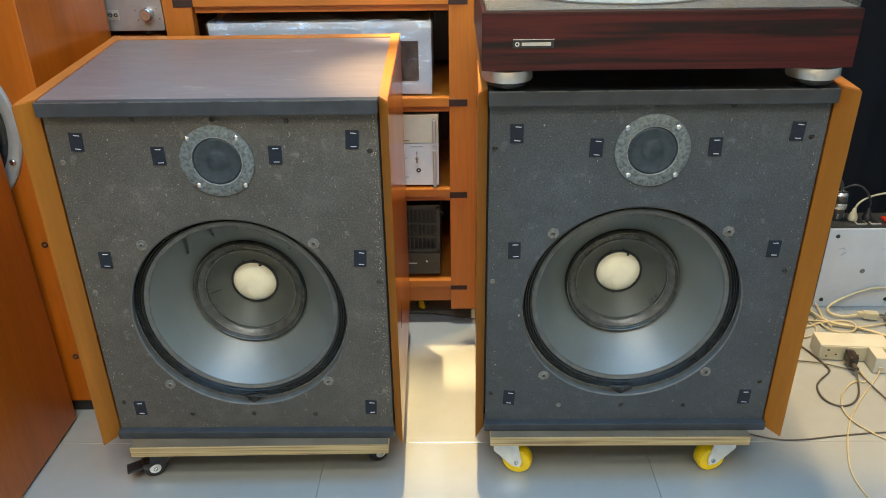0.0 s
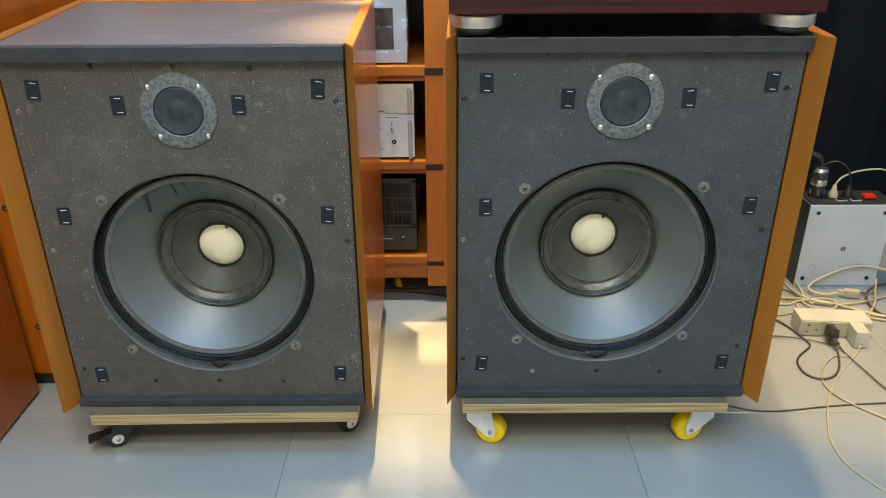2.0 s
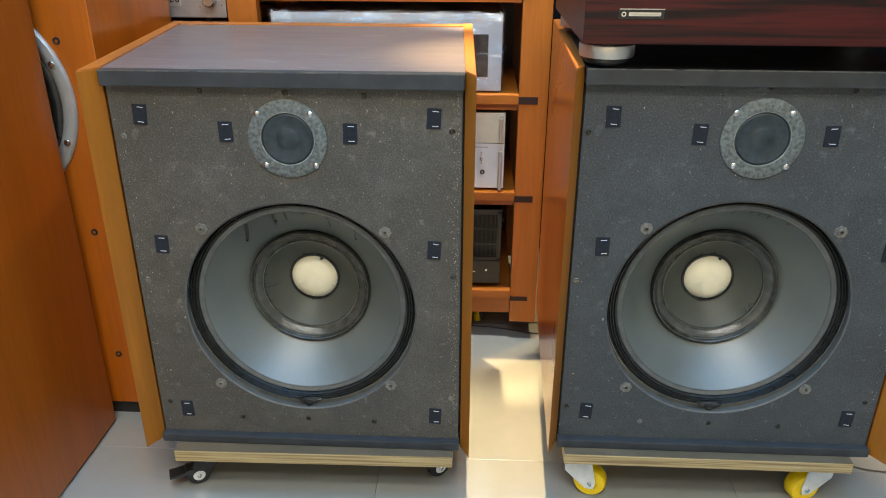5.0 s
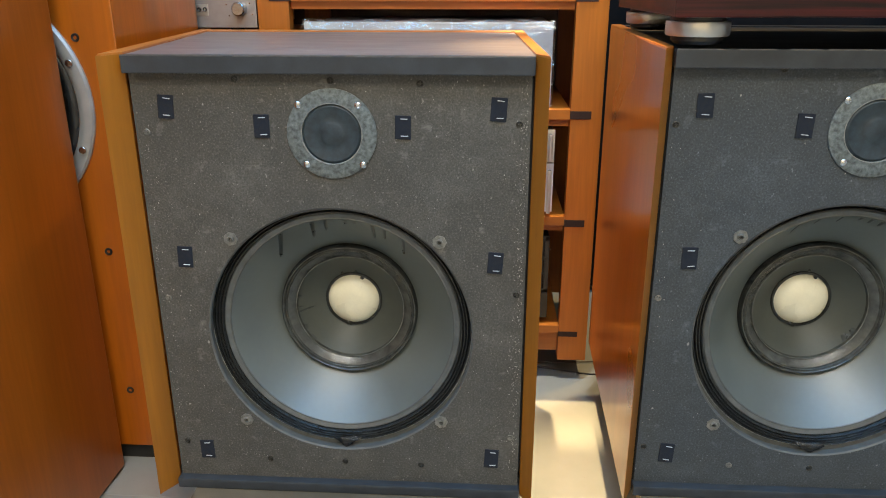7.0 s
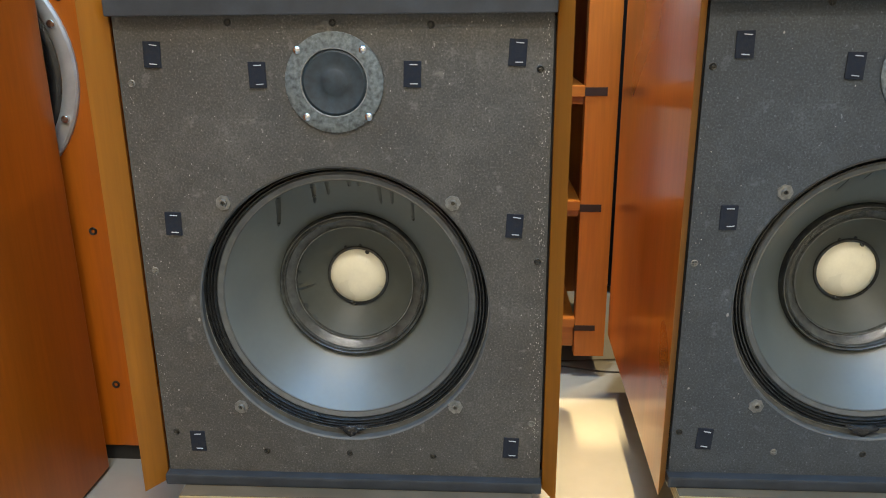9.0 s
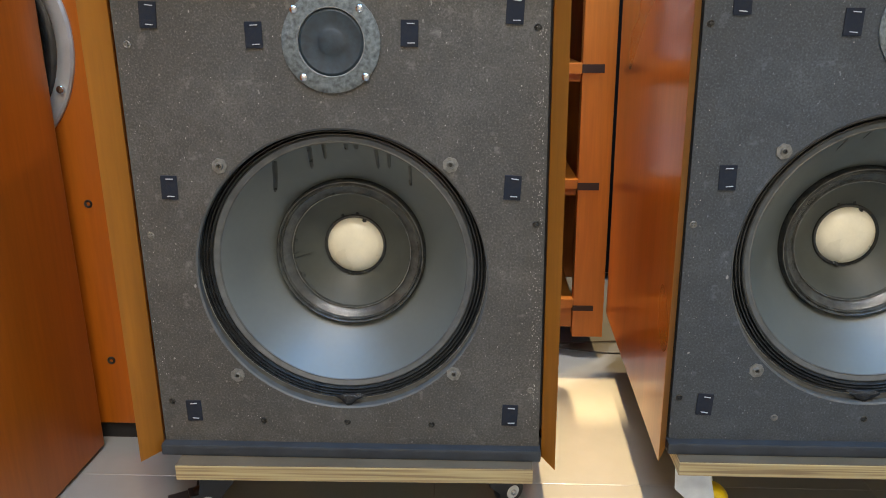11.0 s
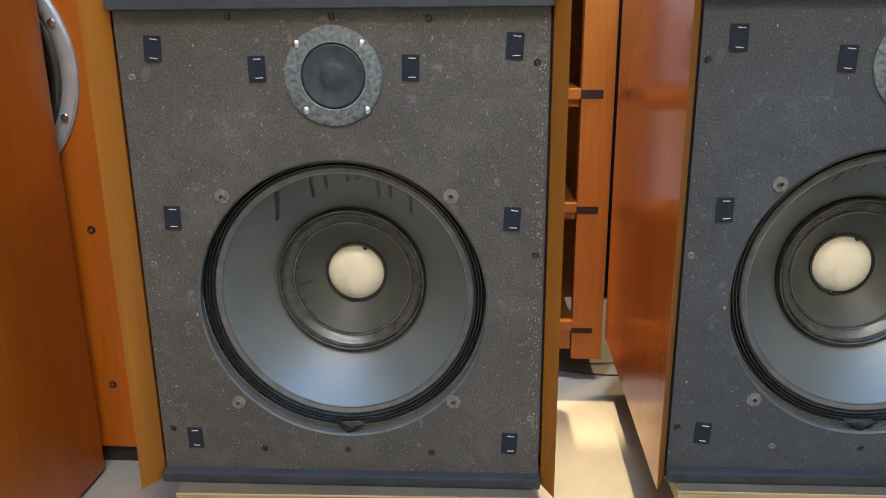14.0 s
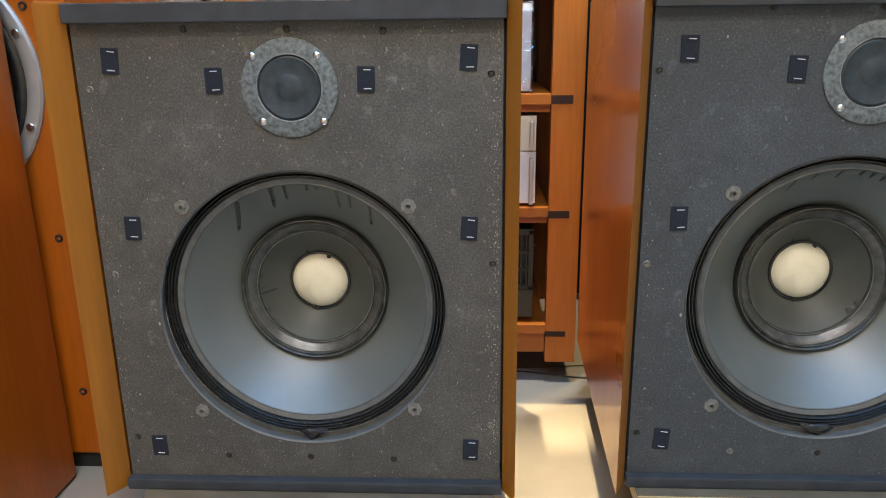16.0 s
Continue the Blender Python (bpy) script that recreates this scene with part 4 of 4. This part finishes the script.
def amp_white(name, z, h, mat, label, lower):
    t = thing(name, (-0.24, 1.632, z), label, "amplifier", "stacked hi-fi amplifiers")
    w = 0.215
    part("case", box(-w + 0.004, w - 0.004, 0.004, 0.3, 0.002, h, 0.001), M_SILVER, t)
    f = part("face_plate", box(-w, w, -0.004, 0.006, 0.001, h, 0.0012), mat, t, "pale front plate")
    for s in (-1, 1):
        part("handle", box(s * (w - 0.009) - 0.004, s * (w - 0.009) + 0.004, -0.024, -0.016, h * 0.1 - (0.008 if lower else 0), h * 0.9, 0.003), M_SILVER, t, "chromed vertical handle")
        for q in (0.16, 0.84):
            part("handle_post", rod(0.003, -0.018, -0.003, "y", (s * (w - 0.009), 0, h * q), 12), M_STEEL, t)
    if lower:
        part("jack_socket", lathe([(0.002, 0.002), (0.0022, -0.001), (0.0045, -0.002), (0.0055, 0.0005)], "y", (0.169, -0.004, 0.037), 20), M_BLACK, f, "black headphone socket", True)
        lv = part("lever_switch", rod(0.0035, -0.006, 0.0, "y", (0.166, -0.004, 0.066), 16), M_STEEL, f, "", True)
        part("lever", box(0.1645, 0.1675, -0.014, -0.008, 0.058, 0.084, 0.0012), M_STEEL, lv, "steel toggle lever")
        for x in (0.128, 0.07, 0.0, -0.1):
            part("knob", lathe([(0, -0.022), (0.011, -0.022), (0.012, -0.02), (0.012, 0.0)], "y", (x, -0.004, 0.048), 28), M_SILVER, f, "silver knob", True)
        for x, z2, l in ((0.166, 0.092, 0.028), (0.14, 0.02, 0.012), (0.14, 0.066, 0.01)):
            part("print_bar", box(x - l / 2, x + l / 2, -0.0044, -0.0036, z2, z2 + 0.0012), M_GREY_AMP, f, "fine grey marking")
    else:
        part("print_bar", box(0.128, 0.15, -0.0044, -0.0036, 0.006, 0.0075), M_GREY_AMP, f, "fine grey marking")
        part("knob", lathe([(0, -0.016), (0.008, -0.016), (0.009, -0.014), (0.009, 0.0)], "y", (0.123, -0.004, 0.045), 24), M_BLACK, f, "dark knob", True)


amp_white("preamplifier", 0.366, 0.1, M_FACE, "white-silver preamplifier with a steel lever and handles", True)
amp_white("tuner", 0.4665, 0.066, M_CHAMP, "cream-fronted slim tuner stacked on a preamplifier", False)





def black_amp():
    t = thing("power_amplifier", (-0.225, 1.632, 0.123), "charcoal power amplifier with a barred cooling grille", "amplifier")
    w = 0.2
    part("chassis", box(-w, w, 0.02, 0.3, 0.006, 0.185, 0.002), M_BLACK, t, "black case")
    f = part("front_panel", box(-w, w, -0.004, 0.02, 0.012, 0.068, 0.0015), M_GREY_AMP, t, "charcoal control panel")
    part("lamp", rod(0.0025, -0.003, 0.001, "y", (0.168, -0.004, 0.047), 14), M_STEEL, f, "small indicator")
    for x, l in ((0.13, 0.028), (0.118, 0.012)):
        part("print_bar", box(x - l / 2, x + l / 2, -0.0045, -0.0036, 0.04 if l > 0.02 else 0.047, 0.0425 if l > 0.02 else 0.0485), M_SILVER, f, "pale marking bar")
    g = part("grille_frame", box(-w, w, 0.0, 0.006, 0.18, 0.191, 0.001), M_GREY_AMP, t, "charcoal grille frame")
    part("frame_rail", box(-w, w, 0.0, 0.006, 0.068, 0.076, 0.001), M_GREY_AMP, g)
    for z in (0.107, 0.142):
        part("cross_bar", box(-w, w, -0.001, 0.004, z, z + 0.0045, 0.0008), M_GREY_AMP, g)
    for s in (-1, 1):
        part("frame_end", box(s * (w - 0.005) - 0.005, s * (w - 0.005) + 0.005, 0, 0.006, 0.068, 0.19, 0.001), M_GREY_AMP, g)
    bar = mesh_of("slat", box(-0.0013, 0.0013, 0, 0.004, 0.074, 0.182), M_GREY_AMP)
    for k in range(39):
        b = new("slat", bar)
        b.location = (-0.186 + k * 0.0098, 0.0005, 0)
        b.parent = g
    for x in (-0.16, 0.16):
        for y in (0.04, 0.26):
            part("foot", rod(0.014, 0, 0.006, "z", (x, y, 0)), M_BLACK, t)
    cu = cord("lead", [(0.19, 0.06, 0.16), (0.205, 0.05, 0.15), (0.208, 0.08, 0.13), (0.2, 0.15, 0.12)], 0.0015, M_CREAM, t, "thin pale lead")


black_amp()


def silver_amp():
    t = thing("integrated_amplifier", (-0.80, 1.622, 0.708), "silver integrated amplifier with a round volume knob on the rack", "amplifier")
    w = 0.205
    part("case", box(-w, w, 0.01, 0.3, 0.014, 0.13, 0.002), M_SILVER_GREY, t)
    f = part("face_plate", box(-w - 0.003, w + 0.003, 0, 0.012, 0.012, 0.135, 0.002), M_SILVER_GREY, t, "brushed silver front plate")
    part("volume_knob", lathe([(0, -0.018), (0.0105, -0.018), (0.0125, -0.016), (0.013, 0), (0.0135, 0.001)], "y", (0.178, 0, 0.046), 36), M_STEEL, f, "polished round knob", True)
    j = part("jack_plate", box(0.083, 0.117, -0.0015, 0.001, 0.034, 0.054, 0.0004), M_SILVER, f, "pale jack plate")
    for x in (0.09, 0.1, 0.111):
        part("jack_socket", lathe([(0.0018, 0.001), (0.002, -0.002), (0.0036, -0.003), (0.0042, 0)], "y", (x, -0.0015, 0.045), 16), M_BLACK, j, "black jack socket", True)
    for x, z in ((0.152, 0.054), (0.156, 0.034), (0.196, 0.056), (0.2, 0.036), (0.152, 0.08), (0.198, 0.08)):
        part("screw", rod(0.0016, -0.0012, 0.001, "y", (x, 0, z), 10), M_STEEL, f, "tiny screw")
    for x in (-0.16, 0.16):
        for y in (0.03, 0.26):
            part("foot", rod(0.013, 0, 0.014, "z", (x, y, 0)), M_BLACK, t)


M_SILVER_GREY = plain("brushed_grey_silver", (0.4, 0.36, 0.34), 0.4, 0.6, 0.06, 60)
silver_amp()


# ---- power corner ----
def chassis_box():
    t = thing("mains_chassis", (0.926, 1.686, 0), "white painted metal chassis on edge with plugs along its top", "chassis")
    body = part("body", box(0, 0.204, 0, 0.085, 0.0, 0.22, 0.0025), M_CHASSIS, t, "scratched white sheet metal")
    part("side_plate", box(-0.0012, 0.0, 0.002, 0.083, 0.002, 0.221), M_GREY_AMP, t, "dark grey end plate")
    top = part("top_plate", box(0.002, 0.202, 0.003, 0.083, 0.22, 0.2255, 0.0006), M_GREY_AMP, t, "dark grey connector plate")
    for x, z in ((0.022, 0.2), (0.018, 0.022), (0.180, 0.022), (0.184, 0.2)):
        part("rubber_foot", lathe([(0, -0.003), (0.004, -0.003), (0.0052, -0.001), (0.0052, 0.001)], "y", (x, 0, z), 18), M_BLACK, body, "black rubber foot", True)
    part("stain", lathe([(0, -0.0006), (0.0062, -0.0006), (0.0066, 0.0004)], "y", (0.103, 0, 0.103), 20), M_NUT, body, "dull grey disc")
    for x, z in ((0.04, 0.155), (0.038, 0.05), (0.15, 0.158), (0.148, 0.052)):
        bm = bmesh.new()
        for (a, b), (c, d) in (((-0.011, 0.008), (0.003, 0.014)), ((0.003, 0.014), (0.012, 0.002)), ((0.012, 0.002), (0.0, -0.008))):
            v = Vector((c - a, 0, d - b))
            m = Matrix.Translation((x + (a + c) / 2, -0.0008, z + (b + d) / 2)) @ pose(0, 0, 0, 0, -math.degrees(math.atan2(v.z, v.x)))
            own = box(-v.length / 2, v.length / 2, -0.0004, 0.001, -0.0006, 0.0006)
            bmesh.ops.transform(own, matrix=m, verts=own.verts)
            merge(bm, own)
        part("pressed_tab", bm, M_CHASSIS, body, "pressed keyhole outline")
    for x in (0.08, 0.115):
        part("socket_frame", box(x - 0.012, x + 0.012, 0.012, 0.045, 0.2255, 0.2275, 0.0006), M_WHITE, top, "pale socket outline")
        part("socket_face", box(x - 0.010, x + 0.010, 0.014, 0.043, 0.2275, 0.2282), M_BLACK, top)
    part("switch_lamp", box(0.138, 0.165, 0.02, 0.04, 0.2283, 0.236, 0.002), M_RED, top, "red rocker switch")


chassis_box()


def chrome_plug():
    """A heavy round mains connector: smoked body, chrome rings and cap."""
    t = thing("power_plug", (0.957, 1.737, 0.2256), "large chrome-ringed smoked mains plug with a dark lead", "plug")
    b = part("body", lathe([(0, 0), (0.0175, 0), (0.0185, 0.003), (0.0185, 0.024), (0.0165, 0.03), (0, 0.03)], "z", (0, 0, 0), 28), M_SMOKE, t, "", True)
    part("chrome_ring", lathe([(0.0165, 0.03), (0.02, 0.031), (0.0208, 0.034), (0.0208, 0.043), (0.02, 0.046), (0.0165, 0.047), (0.0165, 0.03)], "z", (0, 0, 0), 32), M_STEEL, t, "polished chrome ring", True)
    part("sleeve", lathe([(0.019, 0.047), (0.0195, 0.05), (0.0195, 0.062), (0.018, 0.064), (0, 0.064)], "z", (0, 0, 0), 28), M_SMOKE, t, "dark sleeve", True)
    part("cap", lathe([(0.018, 0.064), (0.019, 0.067), (0.016, 0.073), (0.009, 0.075), (0, 0.075)], "z", (0, 0, 0), 28), M_STEEL, t, "chrome cap", True)
    for s in range(6):
        q = s * 1.047 + 0.3
        part("window", shifted(box(-0.0022, 0.0022, -0.0008, 0.0008, -0.007, 0.007, 0.0004), pose(0.0187 * math.cos(q), 0.0187 * math.sin(q), 0.013, 0, 0, math.degrees(q) + 90)), M_GALV, b, "pale inner glimpse")
    cord("lead", [(0, 0, 0.072), (0, 0, 0.09), (-0.012, 0.004, 0.104), (-0.04, 0.015, 0.11), (-0.08, 0.03, 0.1)], 0.005, M_BLACK, t, "thick dark lead")


def shifted(bm, m):
    bmesh.ops.transform(bm, matrix=m, verts=bm.verts)
    return bm


chrome_plug()


def top_plug(x, y, mat, label, end, rise):
    t = thing("power_plug", (x, y, 0.2282), label, "plug")
    part("body", lathe([(0, 0), (0.011, 0), (0.0115, 0.004), (0.010, 0.012), (0.006, 0.02), (0.004, 0.03), (0, 0.031)], "z", (0, 0, 0), 20), mat, t, "", True)
    ex, ey, ez = end
    cord("lead", [(0, 0, 0.028), (0.004, 0, 0.05), (ex * 0.3, ey * 0.3, rise), (ex * 0.7, ey * 0.7, rise * 0.9), (ex, ey, ez)], 0.0023, mat, t, "flexible lead")


top_plug(0.992, 1.722, M_CREAM, "cream moulded plug in a chassis socket", (0.22, 0.05, 0.0), 0.065)
top_plug(1.027, 1.722, M_BLACK, "black moulded plug in a chassis socket", (-0.085, 0.03, 0.045), 0.09)


def power_strip():
    t = thing("power_strip", (0.838, 1.452, 0), "white multi-socket power strip on the tiles", "power strip", "", "", -5)
    b = part("housing", prism([(0, 0), (0.155, 0), (0.155, 0.055), (0, 0.055)], 0.0, 0.041, 0.004), M_WHITE, t, "white plastic housing")
    part("front_insert", box(0.004, 0.151, -0.0012, 0.003, 0.003, 0.038, 0.0006), M_CREAM, b, "yellowed socket face")
    for k in range(3):
        x = 0.026 + 0.049 * k
        s = part("socket", box(x - 0.019, x + 0.019, -0.002, 0.001, 0.004, 0.037, 0.0005), M_CREAM, b, "three-slot socket")
        for dx, dz, w, h in ((-0.008, 0.029, 0.005, 0.004), (-0.010, 0.013, 0.0045, 0.003), (0.010, 0.018, 0.004, 0.0035)):
            part("slot", box(x + dx - w / 2, x + dx + w / 2, -0.0026, 0, dz - h / 2, dz + h / 2, 0.0004), M_BLACK, s, "dark slot")


power_strip()


def floor_plug():
    t = thing("power_plug", (0.897, 1.437, 0.023), "dark brown translucent plug in the power strip", "plug", "", "", -5)
    part("body", box(-0.010, 0.010, -0.032, 0.004, -0.013, 0.015, 0.0085, None, 4), M_SMOKE, t, "", True)
    part("collar", rod(0.006, -0.048, -0.03, "y", (0, 0, -0.006), 16), M_GREYC, t, "", True)


def adapter():
    t = thing("wall_adapter", (0.953, 1.43, 0.0), "white plug-in adapter on the power strip", "adapter", "", "", -5)
    part("body", box(-0.0145, 0.0145, -0.034, 0.012, 0.001, 0.041, 0.004), M_WHITE, t, "", True)
    part("outlet", box(-0.005, 0.005, -0.0355, -0.033, 0.008, 0.018, 0.0008), M_CREAM, t, "cream lead outlet")


def loose_plug():
    t = thing("power_plug", (1.042, 1.622, 0.0135), "cream two-pin plug lying loose on the tiles", "plug", "", "", -12)
    part("body", box(-0.02, 0.014, -0.009, 0.009, -0.009, 0.009, 0.004), M_CREAM, t, "", True)
    part("grip", box(-0.034, -0.018, -0.006, 0.006, -0.006, 0.006, 0.003), M_CREAM, t, "", True)
    for s in (-1, 1):
        part("pin", box(0.012, 0.031, s * 0.0055 - 0.0008, s * 0.0055 + 0.0008, -0.003, 0.003, 0.0004), M_STEEL, t, "flat steel pin")


floor_plug()
adapter()
loose_plug()
CABLES = (
    ("black_cable", 0.0016, M_GREYC, "thin dark cable across the tiles", [(0.50, 1.24), (0.587, 1.198), (0.635, 1.178), (0.69, 1.177), (0.78, 1.192), (0.9, 1.203), (1.25, 1.22)]),
    ("brown_cable", 0.0021, M_GREYC, "looped brown lead of the dark plug", [(0.74, 1.56), (0.812, 1.523), (0.83, 1.481), (0.841, 1.441), (0.848, 1.408), (0.835, 1.393), (0.806, 1.369), (0.788, 1.344), (0.784, 1.302), (0.806, 1.278), (0.838, 1.284), (0.866, 1.314), (0.883, 1.351), (0.893, 1.38), (0.894, 1.392, 0.016)]),
    ("grey_cable", 0.0015, M_GREYC, "thin grey lead lying flat", [(0.66, 1.452), (0.773, 1.446), (0.836, 1.434), (0.876, 1.415), (0.904, 1.402), (0.908, 1.357), (0.915, 1.315), (0.926, 1.235), (0.96, 1.1)]),
    ("beige_cable", 0.0016, M_BEIGE, "yellowed lead of the white adapter", [(0.947, 1.393, 0.011), (0.938, 1.38), (0.901, 1.343), (0.851, 1.289), (0.80, 1.222), (0.765, 1.15), (0.738, 1.08), (0.745, 1.0), (0.82, 0.9)]),
    ("beige_cable", 0.0016, M_BEIGE, "yellowed lead with a slack loop", [(0.91, 1.405), (0.912, 1.387), (0.902, 1.357), (0.885, 1.37), (0.848, 1.34), (0.822, 1.303), (0.806, 1.257), (0.822, 1.21), (0.88, 1.15), (0.95, 1.09), (1.1, 0.99)]),
    ("cream_cable", 0.0034, M_CREAM, "thick cream mains lead looping in front of the chassis", [(1.016, 1.627, 0.013), (0.99, 1.624, 0.008), (0.957, 1.628, 0.008), (0.941, 1.65, 0.012), (0.965, 1.668, 0.022), (1.008, 1.674, 0.042), (1.048, 1.676, 0.057), (1.085, 1.676, 0.062), (1.144, 1.67, 0.052), (1.22, 1.65, 0.03)]),
    ("cream_cable", 0.0024, M_CREAM, "thin cream lead beside the chassis", [(0.935, 1.83, 0.02), (0.938, 1.76, 0.012), (0.93, 1.66, 0.008), (0.92, 1.611, 0.006), (0.93, 1.585)]),
    ("cream_cable", 0.0026, M_CREAM, "cream lead winding through the tangle", [(0.86, 1.80), (0.905, 1.724), (0.908, 1.659), (0.918, 1.608, 0.01), (0.944, 1.584, 0.01), (0.978, 1.579, 0.008), (1.017, 1.564), (1.05, 1.536), (1.12, 1.51)]),
    ("brown_cable", 0.0018, M_GREYC, "thin brown lead in the tangle", [(0.80, 1.69), (0.887, 1.664), (0.902, 1.642), (0.908, 1.62), (0.884, 1.603), (0.862, 1.622), (0.82, 1.65)]),
    ("beige_cable", 0.0026, M_BEIGE, "coiled yellowed lead on the tiles", [(0.78, 1.60), (0.847, 1.589), (0.872, 1.584), (0.898, 1.602), (0.923, 1.597, 0.01), (0.966, 1.606, 0.01), (0.99, 1.585, 0.01), (0.968, 1.553, 0.009), (0.936, 1.549, 0.009), (0.907, 1.57, 0.007), (0.91, 1.612)]),
    ("beige_cable", 0.0018, M_BEIGE, "thin yellowed lead curving from the cabinet", [(0.74, 1.53), (0.821, 1.535), (0.862, 1.543), (0.89, 1.57), (0.89, 1.60), (0.87, 1.63)]),
    ("cream_cable", 0.0022, M_BEIGE, "yellowed lead behind the power strip", [(0.93, 1.592), (0.965, 1.578), (1.003, 1.581), (1.053, 1.591), (1.125, 1.62), (1.2, 1.65)]),
    ("black_cable", 0.0034, M_GREYC, "dark lead by the chassis", [(1.15, 1.66, 0.02), (1.105, 1.65, 0.02), (1.078, 1.63), (1.062, 1.577), (1.069, 1.533), (1.1, 1.50), (1.22, 1.46)]),
    ("beige_cable", 0.0028, M_BEIGE, "yellowed lead bent sharply beside the chassis", [(1.118, 1.665, 0.03), (1.108, 1.643, 0.012), (1.09, 1.6), (1.044, 1.538), (1.028, 1.522), (1.057, 1.51), (1.12, 1.495), (1.22, 1.48)]),
    ("beige_cable", 0.0022, M_BEIGE, "yellowed lead among tangled cables", [(0.80, 1.63), (0.87, 1.612), (0.93, 1.60, 0.012), (1.0, 1.566, 0.008), (1.06, 1.52), (1.15, 1.515), (1.22, 1.53)]),
    ("black_cable", 0.0017, M_BLACK, "thin black cable behind the rack foot", [(-0.4, 1.66), (-0.2, 1.662), (-0.06, 1.663), (0.0, 1.65), (0.06, 1.632), (0.13, 1.63), (0.3, 1.65)]),
    ("grey_cable", 0.0014, M_GREYC, "thin grey cable behind the rack foot", [(-0.4, 1.69), (-0.2, 1.678), (-0.1, 1.672), (-0.02, 1.675), (0.1, 1.69), (0.3, 1.71)]),
)
for level, (name, radius, material, label, pts) in enumerate(CABLES):
    rest = radius + 0.0005 + 0.0012 * (level % 3)
    cord(name, [(p[0], p[1], max(p[2], rest) if len(p) > 2 else rest) for p in pts], radius, material, None, label, "cable")


# ---- floor tiles ----
def tiles():
    pitch, gap = 0.622, 0.0005
    n = pitch / 2 - gap / 2
    me = mesh_of("tile", box(-n, n, -n, n, -0.008, 0.0, 0.0006, None, 1), M_TILE)
    xs = [-0.245 + pitch * k for k in range(-4, 6)]
    ys = [1.176 + pitch * k for k in range(-6, 3)]
    for x in xs:
        for y in ys:
            cx, cy = x + pitch / 2, y + pitch / 2
            if X0 - 0.2 < cx < X1 + 0.2 and Y0 - 0.2 < cy < Y1 + 0.2:
                o = new("tile", me)
                o.location = (cx, cy, 0)
                o.parent = floor


tiles()
